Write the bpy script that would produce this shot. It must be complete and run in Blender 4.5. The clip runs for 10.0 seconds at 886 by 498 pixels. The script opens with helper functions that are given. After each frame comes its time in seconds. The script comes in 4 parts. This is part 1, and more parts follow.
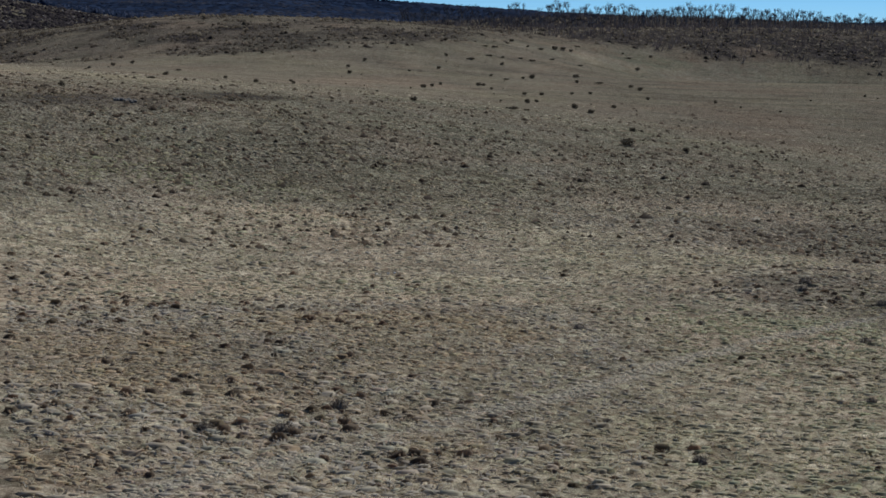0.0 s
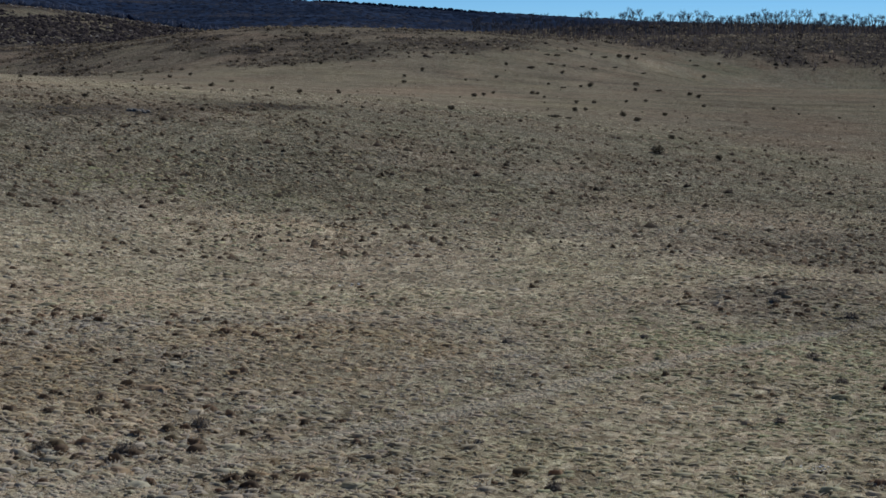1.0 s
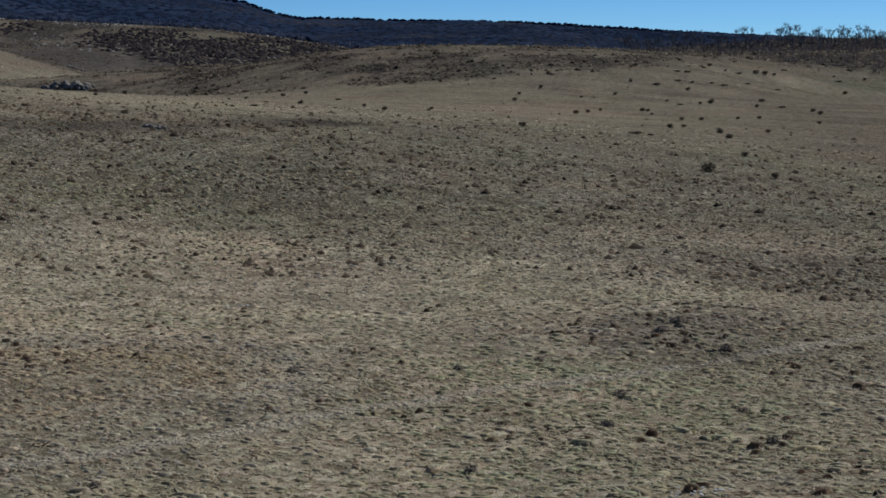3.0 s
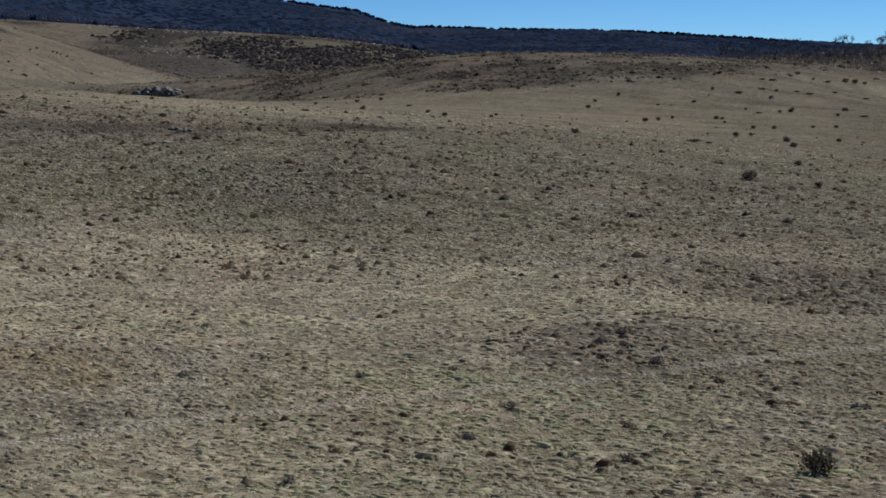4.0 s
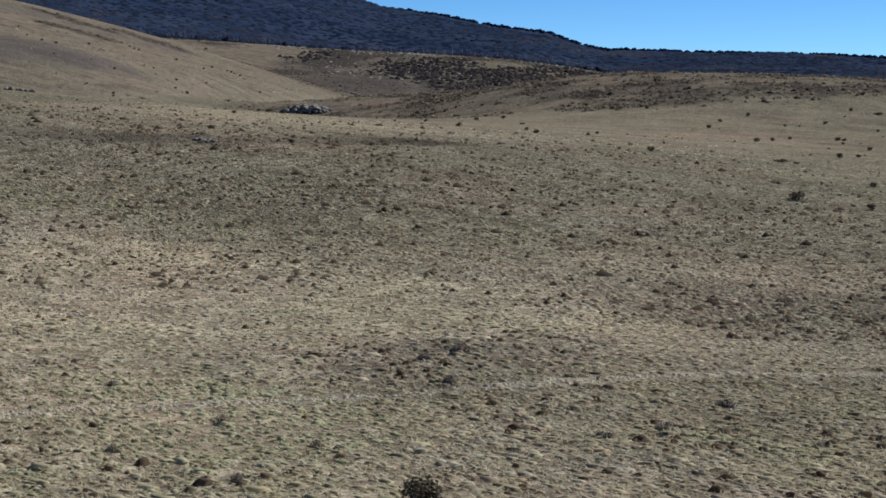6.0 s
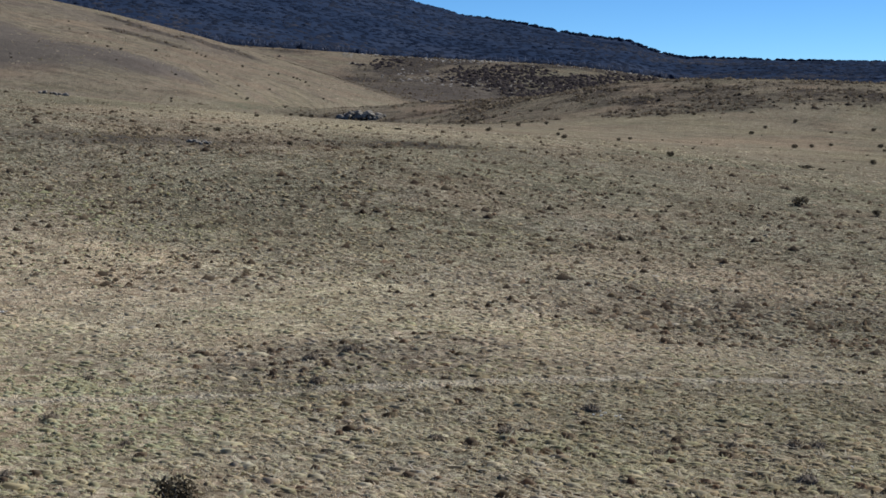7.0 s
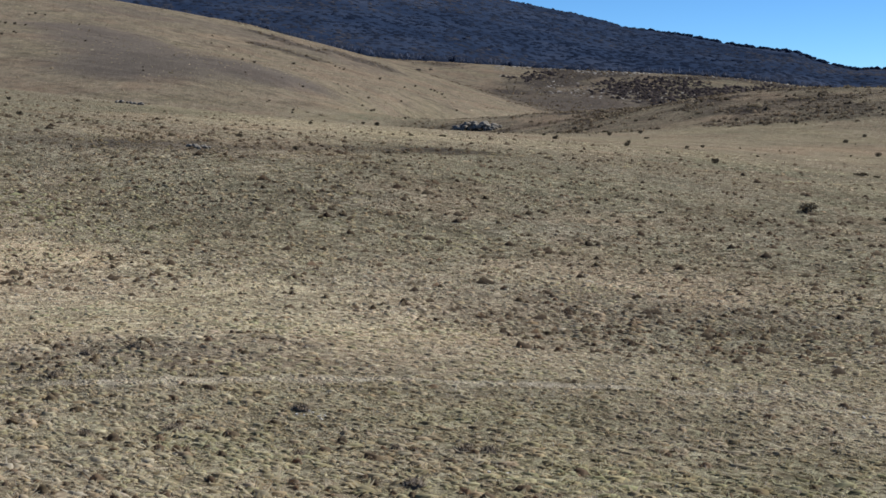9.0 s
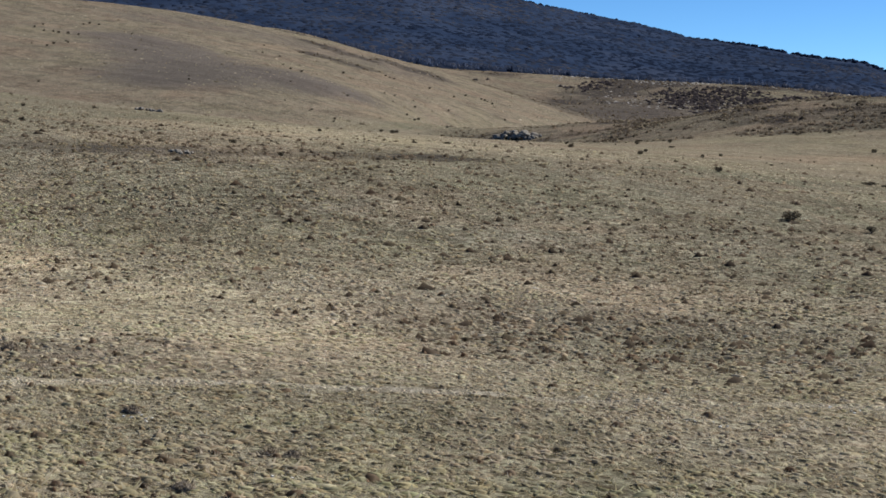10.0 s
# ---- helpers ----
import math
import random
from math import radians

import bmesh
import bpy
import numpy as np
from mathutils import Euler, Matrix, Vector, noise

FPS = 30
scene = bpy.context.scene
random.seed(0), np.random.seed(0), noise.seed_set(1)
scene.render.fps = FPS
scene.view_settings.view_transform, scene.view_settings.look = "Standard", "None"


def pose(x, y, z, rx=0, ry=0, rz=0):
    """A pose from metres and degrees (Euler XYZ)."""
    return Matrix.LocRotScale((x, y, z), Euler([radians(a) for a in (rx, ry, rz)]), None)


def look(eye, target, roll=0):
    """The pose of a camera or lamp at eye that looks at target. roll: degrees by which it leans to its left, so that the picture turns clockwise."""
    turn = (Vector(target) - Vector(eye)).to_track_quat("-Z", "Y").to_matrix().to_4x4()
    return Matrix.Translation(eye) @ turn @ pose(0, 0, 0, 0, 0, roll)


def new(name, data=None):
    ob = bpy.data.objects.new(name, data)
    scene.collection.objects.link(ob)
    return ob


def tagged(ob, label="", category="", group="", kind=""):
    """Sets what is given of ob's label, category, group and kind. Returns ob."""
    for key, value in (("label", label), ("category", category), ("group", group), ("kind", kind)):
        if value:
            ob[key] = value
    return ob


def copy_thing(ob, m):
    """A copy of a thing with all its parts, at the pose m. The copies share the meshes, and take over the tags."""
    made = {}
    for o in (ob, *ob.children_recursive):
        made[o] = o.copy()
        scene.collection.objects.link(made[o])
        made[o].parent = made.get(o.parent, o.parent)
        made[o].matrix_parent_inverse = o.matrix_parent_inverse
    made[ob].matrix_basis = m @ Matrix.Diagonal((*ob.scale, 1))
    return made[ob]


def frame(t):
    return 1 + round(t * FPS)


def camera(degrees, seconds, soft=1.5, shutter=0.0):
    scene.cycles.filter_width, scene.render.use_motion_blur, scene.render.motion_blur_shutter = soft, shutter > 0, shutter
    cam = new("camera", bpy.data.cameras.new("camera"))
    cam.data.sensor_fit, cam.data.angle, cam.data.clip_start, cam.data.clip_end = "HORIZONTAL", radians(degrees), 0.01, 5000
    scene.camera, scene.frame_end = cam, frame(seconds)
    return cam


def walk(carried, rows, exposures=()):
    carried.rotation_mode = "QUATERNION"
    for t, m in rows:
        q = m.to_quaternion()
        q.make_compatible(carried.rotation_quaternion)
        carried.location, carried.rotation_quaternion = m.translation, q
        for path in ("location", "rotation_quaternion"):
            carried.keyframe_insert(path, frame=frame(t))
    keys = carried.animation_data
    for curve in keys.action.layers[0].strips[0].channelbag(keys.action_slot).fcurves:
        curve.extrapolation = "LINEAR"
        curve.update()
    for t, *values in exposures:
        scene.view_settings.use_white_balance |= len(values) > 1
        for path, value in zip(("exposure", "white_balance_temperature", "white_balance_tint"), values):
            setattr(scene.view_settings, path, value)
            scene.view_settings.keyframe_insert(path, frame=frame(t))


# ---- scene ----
cam = camera(33.529, 10.0, 1.6)
PATH = [
    (0, look((0.000, 0.000, 15.000), (0.000, 98.794, -0.481), 0.770)),
    (0.5, look((4.183, 1.685, 14.778), (0.694, 100.478, -0.309), 0.377)),
    (1, look((7.510, 3.041, 14.613), (1.371, 101.747, -0.201), 0.100)),
    (1.5, look((11.641, 4.943, 14.410), (2.272, 103.452, -0.019), -0.180)),
    (2, look((15.717, 6.757, 14.206), (3.313, 104.989, 0.186), -0.298)),
    (2.5, look((19.760, 8.694, 13.998), (4.261, 106.539, 0.352), -0.375)),
    (2.7, look((21.367, 9.455, 13.932), (4.555, 107.091, 0.346), -0.431)),
    (3.8, look((30.064, 13.824, 13.339), (5.392, 109.870, 0.438), -0.241)),
    (4, look((31.642, 14.676, 13.246), (5.433, 110.327, 0.438), -0.246)),
    (4.5, look((35.505, 16.784, 12.972), (5.672, 111.413, 0.514), -0.174)),
    (5, look((39.337, 18.927, 12.700), (6.245, 112.515, 0.609), -0.042)),
    (5.5, look((43.143, 21.137, 12.449), (7.100, 113.689, 0.830), 0.057)),
    (5.7, look((44.626, 22.067, 12.357), (7.469, 114.193, 0.857), 0.098)),
    (6.8, look((52.498, 27.587, 11.741), (9.775, 117.357, 0.962), 0.110)),
    (7, look((53.892, 28.484, 11.627), (10.215, 117.796, 0.865), 0.212)),
    (7.5, look((57.496, 30.805, 11.396), (11.180, 118.795, 0.782), 0.114)),
    (8, look((60.914, 33.382, 11.138), (12.025, 119.987, 0.676), 0.064)),
    (8.5, look((64.309, 35.876, 10.901), (12.959, 121.079, 0.718), -0.008)),
    (9, look((67.636, 38.444, 10.704), (14.064, 122.303, 0.823), -0.013)),
    (9.5, look((70.802, 41.176, 10.480), (15.296, 123.810, 0.963), 0.031)),
    (10, look((73.955, 43.893, 10.295), (16.718, 125.375, 1.098), 0.124)),
]
walk(cam, PATH, [(0.0, -0.14, 5560, 8), (2.5, -0.19, 5580, 8), (4.5, 0.05, 5630, 8), (5.5, 0.27, 5680, 8), (7.5, 0.45, 5820, 8), (10.0, 0.63, 6000, 8)])

# ---- light ----
SUN_AZ, SUN_EL = 25.0, 38.0            # degrees clockwise from +y, above the horizon
world = bpy.data.worlds.new("sky")
scene.world = world
world.use_nodes = True
wn = world.node_tree.nodes
sky = wn.new("ShaderNodeTexSky")
sky.sky_type, sky.sun_disc = "NISHITA", False
sky.sun_elevation, sky.sun_rotation = radians(SUN_EL), radians(SUN_AZ)
sky.altitude, sky.air_density, sky.dust_density, sky.ozone_density = 3500, 0.7, 0.0, 6.0
wn["Background"].inputs["Strength"].default_value = 0.072
tint = wn.new("ShaderNodeMix")
tint.data_type, tint.blend_type = "RGBA", "MULTIPLY"
tint.inputs[0].default_value, tint.inputs[7].default_value = 1.0, (0.80, 0.98, 1.0, 1.0)
world.node_tree.links.new(sky.outputs[0], tint.inputs[6])
world.node_tree.links.new(tint.outputs[2], wn["Background"].inputs["Color"])
sun = new("sun", bpy.data.lights.new("sun", "SUN"))
sun.data.energy, sun.data.angle, sun.data.color = 4.4, radians(0.55), (1.0, 0.93, 0.82)
sun_dir = Vector((math.sin(radians(SUN_AZ)) * math.cos(radians(SUN_EL)), math.cos(radians(SUN_AZ)) * math.cos(radians(SUN_EL)), math.sin(radians(SUN_EL))))
sun.matrix_world = look(sun_dir * 200, (0, 0, 0))


# ---- materials ----
def material(name, rough=0.9, spec=0.2):
    m = bpy.data.materials.new(name)
    m.use_nodes = True
    n, l = m.node_tree.nodes, m.node_tree.links
    b = n["Principled BSDF"]
    b.inputs["Roughness"].default_value = rough
    b.inputs["Specular IOR Level"].default_value = spec
    return m, n, l, b


def noise_node(n, l, vec, scale, detail=4.0, rough=0.6, stretch=None):
    t = n.new("ShaderNodeTexNoise")
    t.inputs["Scale"].default_value, t.inputs["Detail"].default_value, t.inputs["Roughness"].default_value = scale, detail, rough
    if stretch:
        mp = n.new("ShaderNodeMapping")
        mp.inputs["Scale"].default_value = stretch
        l.new(vec, mp.inputs["Vector"])
        vec = mp.outputs[0]
    l.new(vec, t.inputs["Vector"])
    return t.outputs["Fac"]


def ramp_node(n, l, fac, stops):
    r = n.new("ShaderNodeValToRGB")
    e = r.color_ramp.elements
    while len(e) < len(stops):
        e.new(0.5)
    for k, (p, c) in enumerate(stops):
        e[k].position, e[k].color = p, (*c, 1) if len(c) == 3 else c
    l.new(fac, r.inputs["Fac"])
    return r.outputs["Color"]


def mix_node(n, l, fac, a, b, kind="MIX"):
    x = n.new("ShaderNodeMix")
    x.data_type, x.blend_type = "RGBA", kind
    for sock, v in ((x.inputs[0], fac), (x.inputs[6], a), (x.inputs[7], b)):
        if isinstance(v, (int, float)):
            sock.default_value = v
        elif isinstance(v, tuple):
            sock.default_value = (*v, 1)
        else:
            l.new(v, sock)
    return x.outputs[2]


def math_node(n, l, op, a, b=0.5):
    x = n.new("ShaderNodeMath")
    x.operation = op
    for sock, v in ((x.inputs[0], a), (x.inputs[1], b)):
        if isinstance(v, (int, float)):
            sock.default_value = v
        else:
            l.new(v, sock)
    return x.outputs[0]


def attr_node(n, name):
    a = n.new("ShaderNodeAttribute")
    a.attribute_name = name
    return a.outputs["Fac"]


def bump_node(n, l, b, height, strength, dist):
    u = n.new("ShaderNodeBump")
    u.inputs["Strength"].default_value, u.inputs["Distance"].default_value = strength, dist
    l.new(height, u.inputs["Height"])
    l.new(u.outputs[0], b.inputs["Normal"])


def make_ground_material():
    m, n, l, b = material("dry_grass_ground", 0.95, 0.1)
    pos = n.new("ShaderNodeNewGeometry").outputs["Position"]
    big = noise_node(n, l, pos, 0.03, 4, 0.6)
    mid = noise_node(n, l, pos, 0.22, 4, 0.65)
    fine = noise_node(n, l, pos, 2.6, 6, 0.72)
    grain = noise_node(n, l, pos, 13.0, 3, 0.75)
    straw = ramp_node(n, l, fine, [(0.36, (0.1, 0.087, 0.066)), (0.46, (0.16, 0.142, 0.105)), (0.55, (0.25, 0.225, 0.168)), (0.66, (0.36, 0.33, 0.255))])
    green = ramp_node(n, l, fine, [(0.36, (0.06, 0.056, 0.04)), (0.5, (0.145, 0.137, 0.097)), (0.66, (0.27, 0.255, 0.185))])
    litter = ramp_node(n, l, fine, [(0.36, (0.082, 0.064, 0.046)), (0.5, (0.176, 0.143, 0.102)), (0.66, (0.295, 0.25, 0.188))])
    c = mix_node(n, l, ramp_node(n, l, big, [(0.42, (0, 0, 0)), (0.58, (1, 1, 1))]), straw, green)
    c = mix_node(n, l, ramp_node(n, l, mid, [(0.46, (0, 0, 0)), (0.66, (0.9, 0.9, 0.9))]), c, litter)
    c = mix_node(n, l, math_node(n, l, "MULTIPLY", attr_node(n, "olive"), 0.75), c, ramp_node(n, l, fine, [(0.36, (0.06, 0.052, 0.037)), (0.5, (0.145, 0.129, 0.092)), (0.66, (0.27, 0.243, 0.178))]))
    c = mix_node(n, l, math_node(n, l, "MULTIPLY", attr_node(n, "straw"), 0.9), c, ramp_node(n, l, fine, [(0.36, (0.185, 0.15, 0.1)), (0.5, (0.35, 0.293, 0.2)), (0.66, (0.51, 0.44, 0.318))]))
    heath = ramp_node(n, l, noise_node(n, l, pos, 0.3, 6, 0.75), [(0.38, (0.026, 0.024, 0.023)), (0.52, (0.07, 0.06, 0.053)), (0.70, (0.16, 0.138, 0.115))])
    c = mix_node(n, l, math_node(n, l, "MULTIPLY", attr_node(n, "flank"), 0.8), c, ramp_node(n, l, fine, [(0.36, (0.075, 0.06, 0.046)), (0.5, (0.165, 0.138, 0.106)), (0.66, (0.27, 0.232, 0.182))]))
    c = mix_node(n, l, attr_node(n, "flank"), c, mix_node(n, l, 1.0, c, ramp_node(n, l, noise_node(n, l, pos, 0.12, 7, 0.75), [(0.36, (0.62, 0.64, 0.64)), (0.5, (0.95, 0.95, 0.95)), (0.64, (1.15, 1.13, 1.1))]), "MULTIPLY"))
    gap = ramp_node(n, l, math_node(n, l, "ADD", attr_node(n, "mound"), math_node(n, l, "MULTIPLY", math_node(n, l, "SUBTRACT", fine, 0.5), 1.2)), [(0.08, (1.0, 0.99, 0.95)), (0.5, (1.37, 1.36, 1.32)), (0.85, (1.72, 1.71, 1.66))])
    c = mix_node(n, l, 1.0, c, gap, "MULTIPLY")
    coarse = noise_node(n, l, pos, 0.55, 6, 0.7)
    c = mix_node(n, l, 0.8, c, ramp_node(n, l, coarse, [(0.36, (0.72, 0.69, 0.65)), (0.5, (0.99, 0.99, 0.98)), (0.66, (1.16, 1.16, 1.15))]), "MULTIPLY")
    hue = noise_node(n, l, pos, 1.3, 5, 0.7)
    c = mix_node(n, l, 0.45, c, ramp_node(n, l, hue, [(0.34, (1.16, 0.97, 0.92)), (0.5, (1, 1, 1.02)), (0.66, (0.93, 1.02, 0.88))]), "MULTIPLY")
    wide = noise_node(n, l, pos, 0.028, 5, 0.6)
    c = mix_node(n, l, 0.5, c, ramp_node(n, l, wide, [(0.38, (1.08, 0.95, 0.93)), (0.5, (0.98, 0.99, 1.0)), (0.62, (0.95, 0.98, 0.9))]), "MULTIPLY")
    c = mix_node(n, l, math_node(n, l, "MULTIPLY", attr_node(n, "dun"), 0.85), c, ramp_node(n, l, fine, [(0.34, (0.06, 0.052, 0.046)), (0.5, (0.118, 0.102, 0.089)), (0.68, (0.19, 0.166, 0.145))]))
    ragged = math_node(n, l, "ADD", attr_node(n, "heath"), math_node(n, l, "MULTIPLY", math_node(n, l, "SUBTRACT", noise_node(n, l, pos, 0.16, 8, 0.75), 0.5), 1.9))
    ragged = math_node(n, l, "MULTIPLY", ramp_node(n, l, ragged, [(0.2, (0, 0, 0)), (0.9, (0.95, 0.95, 0.95))]), ramp_node(n, l, attr_node(n, "heath"), [(0.02, (0, 0, 0)), (0.25, (1, 1, 1))]))
    c = mix_node(n, l, ragged, c, heath)
    c = mix_node(n, l, attr_node(n, "trail"), c, ramp_node(n, l, fine, [(0.38, (0.2, 0.172, 0.125)), (0.5, (0.38, 0.335, 0.25)), (0.62, (0.56, 0.5, 0.39))]))
    # ground under the far forest, haze blue put into its colour
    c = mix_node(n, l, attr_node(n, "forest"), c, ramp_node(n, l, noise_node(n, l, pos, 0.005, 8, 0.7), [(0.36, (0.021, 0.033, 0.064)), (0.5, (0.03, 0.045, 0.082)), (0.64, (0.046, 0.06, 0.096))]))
    streak = noise_node(n, l, pos, 0.14, 4, 0.6, (0.22, 1.0, 1.0))
    c = mix_node(n, l, 0.8, c, ramp_node(n, l, streak, [(0.34, (0.78, 0.77, 0.77)), (0.5, (1.0, 1.0, 1.0)), (0.64, (1.16, 1.15, 1.12))]), "MULTIPLY")
    c = mix_node(n, l, 1.0, c, (1.0, 0.988, 1.015), "MULTIPLY")
    c = mix_node(n, l, 0.35, c, ramp_node(n, l, grain, [(0.35, (0.2, 0.2, 0.2)), (0.65, (1, 1, 1))]), "MULTIPLY")
    l.new(c, b.inputs["Base Color"])
    h = math_node(n, l, "ADD", fine, math_node(n, l, "MULTIPLY", grain, 0.5))
    bump_node(n, l, b, h, 1.0, 0.16)
    return m


def make_tuft_material(name, stops, through_light=0.4, vary=0.0):
    m, n, l, b = material(name, 0.9, 0.15)
    tone = attr_node(n, "tone")
    c = ramp_node(n, l, tone, stops)
    c = mix_node(n, l, 1.0, c, ramp_node(n, l, attr_node(n, "hue"), [(0.0, (1.1, 0.97, 0.8)), (0.35, (1.02, 0.99, 0.98)), (0.65, (1.05, 1.0, 0.87)), (1.0, (0.97, 1.02, 0.82))]), "MULTIPLY")
    isle = n.new("ShaderNodeNewGeometry").outputs["Random Per Island"]
    c = mix_node(n, l, vary, c, ramp_node(n, l, isle, [(0.0, (1.2, 0.97, 0.86)), (0.3, (1.05, 1.0, 0.92)), (0.6, (1.0, 1.0, 1.02)), (1.0, (0.95, 1.03, 0.82))]), "MULTIPLY")
    l.new(c, b.inputs["Base Color"])
    thin = n.new("ShaderNodeBsdfTranslucent")
    l.new(c, thin.inputs["Color"])
    x = n.new("ShaderNodeMixShader")
    x.inputs[0].default_value = through_light
    l.new(b.outputs[0], x.inputs[1])
    l.new(thin.outputs[0], x.inputs[2])
    l.new(x.outputs[0], n["Material Output"].inputs["Surface"])
    return m


GROUND = make_ground_material()
GRASS = make_tuft_material("tussock_grass", [(0.0, (0.04, 0.029, 0.019)), (0.25, (0.13, 0.102, 0.067)), (0.5, (0.265, 0.224, 0.158)), (0.75, (0.42, 0.372, 0.278)), (1.0, (0.6, 0.55, 0.455))], 0.45, 0.5)
BROWN = make_tuft_material("brown_tussock", [(0.0, (0.075, 0.056, 0.04)), (0.5, (0.19, 0.15, 0.105)), (1.0, (0.36, 0.285, 0.2))], 0.65, 0.5)
# far forest colours carry the blue of distance haze
FOREST_HAZED = make_tuft_material("hazed_far_forest", [(0.0, (0.028, 0.044, 0.09)), (0.5, (0.045, 0.066, 0.122)), (0.85, (0.085, 0.102, 0.152)), (1.0, (0.16, 0.162, 0.195))], 0.7)
WOODS = make_tuft_material("bare_wood", [(0.0, (0.022, 0.02, 0.024)), (0.5, (0.1, 0.085, 0.082)), (1.0, (0.2, 0.18, 0.172))], 0.3)
for wood_material in (FOREST_HAZED, GROUND, WOODS):
    wood_material.node_tree.nodes["Principled BSDF"].inputs["Specular IOR Level"].default_value = 0.0


def make_leaf_material(name, dark, light):
    m, n, l, b = material(name, 0.75, 0.25)
    g = n.new("ShaderNodeNewGeometry")
    pos = n.new("ShaderNodeTexCoord").outputs["Object"]
    c = mix_node(n, l, g.outputs["Random Per Island"], dark, light)
    c = mix_node(n, l, 0.5, c, ramp_node(n, l, noise_node(n, l, pos, 6, 3), [(0.3, (0.4, 0.4, 0.4)), (0.7, (1, 1, 1))]), "MULTIPLY")
    l.new(c, b.inputs["Base Color"])
    thin = n.new("ShaderNodeBsdfTranslucent")
    l.new(c, thin.inputs["Color"])
    x = n.new("ShaderNodeMixShader")
    x.inputs[0].default_value = 0.4
    l.new(b.outputs[0], x.inputs[1])
    l.new(thin.outputs[0], x.inputs[2])
    l.new(x.outputs[0], n["Material Output"].inputs["Surface"])
    return m


def make_solid_material(name, a, c, scale, rough=0.9, bump=0.5):
    m, n, l, b = material(name, rough, 0.2)
    pos = n.new("ShaderNodeTexCoord").outputs["Object"]
    f = noise_node(n, l, pos, scale, 5, 0.65)
    col = mix_node(n, l, ramp_node(n, l, f, [(0.32, (0, 0, 0)), (0.68, (1, 1, 1))]), a, c)
    oi = n.new("ShaderNodeObjectInfo")
    col = mix_node(n, l, math_node(n, l, "MULTIPLY", oi.outputs["Random"], 0.4), col, (0.12, 0.11, 0.1))
    l.new(col, b.inputs["Base Color"])
    bump_node(n, l, b, f, bump, 0.1)
    return m


LEAF = make_leaf_material("shrub_leaf", (0.05, 0.042, 0.028), (0.165, 0.132, 0.084))
BARK = make_solid_material("grey_bark", (0.14, 0.125, 0.115), (0.3, 0.28, 0.26), 5)
TWIG = make_solid_material("brown_twigs", (0.1, 0.088, 0.09), (0.19, 0.17, 0.17), 3)
MOUND = make_solid_material("tussock_mound", (0.12, 0.088, 0.06), (0.27, 0.21, 0.145), 6)
BLADE = make_solid_material("tussock_blades", (0.15, 0.115, 0.075), (0.36, 0.29, 0.2), 7)
ROCK = make_solid_material("pale_granite", (0.085, 0.07, 0.054), (0.42, 0.37, 0.3), 2.2)
QUARTZ = make_solid_material("white_quartz", (0.6, 0.57, 0.51), (0.86, 0.83, 0.77), 9)
SCREE = make_tuft_material("scree", [(0.0, (0.09, 0.085, 0.08)), (1.0, (0.31, 0.29, 0.265))], 0.0)


# ---- terrain ----
def lattice(ix, iy, seed):
    h = (ix.astype(np.int64) * 374761393 + iy.astype(np.int64) * 668265263 + seed * 974634777) & 0x7FFFFFFF
    h = ((h ^ (h >> 13)) * 1274126177) & 0x7FFFFFFF
    return ((h ^ (h >> 16)) & 0xFFFF) / 65535.0


def value_noise(x, y, size, seed=0, octaves=3):
    """Smooth noise, about -1 to 1, with blobs of that many metres."""
    out, amp, total = np.zeros_like(x, dtype=float), 1.0, 0.0
    for k in range(octaves):
        u, v = x / size, y / size
        iu, iv = np.floor(u), np.floor(v)
        fu, fv = u - iu, v - iv
        fu, fv = fu * fu * (3 - 2 * fu), fv * fv * (3 - 2 * fv)
        a, b = lattice(iu, iv, seed + k), lattice(iu + 1, iv, seed + k)
        c, d = lattice(iu, iv + 1, seed + k), lattice(iu + 1, iv + 1, seed + k)
        out += amp * ((a * (1 - fu) + b * fu) * (1 - fv) + (c * (1 - fu) + d * fu) * fv - 0.5) * 2
        total += amp
        amp, size = amp * 0.5, size * 0.47
    return out / total


def smooth(a, b, v):
    t = np.clip((v - a) / (b - a), 0, 1)
    return t * t * (3 - 2 * t)


# rises and hollows: height, centre x, centre y, half width in x, half width in y
NEAR_SLOPE = (1.673, 0.757, -0.337)
NEAR_HILLS = [
    (1.57, 32.9, 47.7, 29.0, 26.9),
    (1.18, -16.2, 50.7, 22.2, 15.8),
    (1.94, -1.9, 71.7, 18.9, 16.7),
    (6.97, -66.6, 97.8, 52.9, 38.6),
    (-8.02, -14.3, 100.1, 51.4, 50.0),
    (3.40, 24.4, 108.5, 14.5, 22.4),
    (-5.39, 26.0, 109.1, 17.1, 16.9),
    (6.22, 17.0, 127.2, 36.7, 41.0),
    (-12.57, 22.7, 143.2, 38.4, 24.3),
    (7.38, 36.0, 146.0, 74.8, 20.3),
    (22.13, -252.2, 172.0, 169.4, 152.5),
    (3.16, -4.0, 179.1, 78.6, 84.1),
    (-8.81, 93.8, 182.9, 97.9, 118.0),
    (63.26, -36.4, 561.2, 59.0, 124.6),
]
FAR_SLOPE = (2.711, 0.357, 0.268)
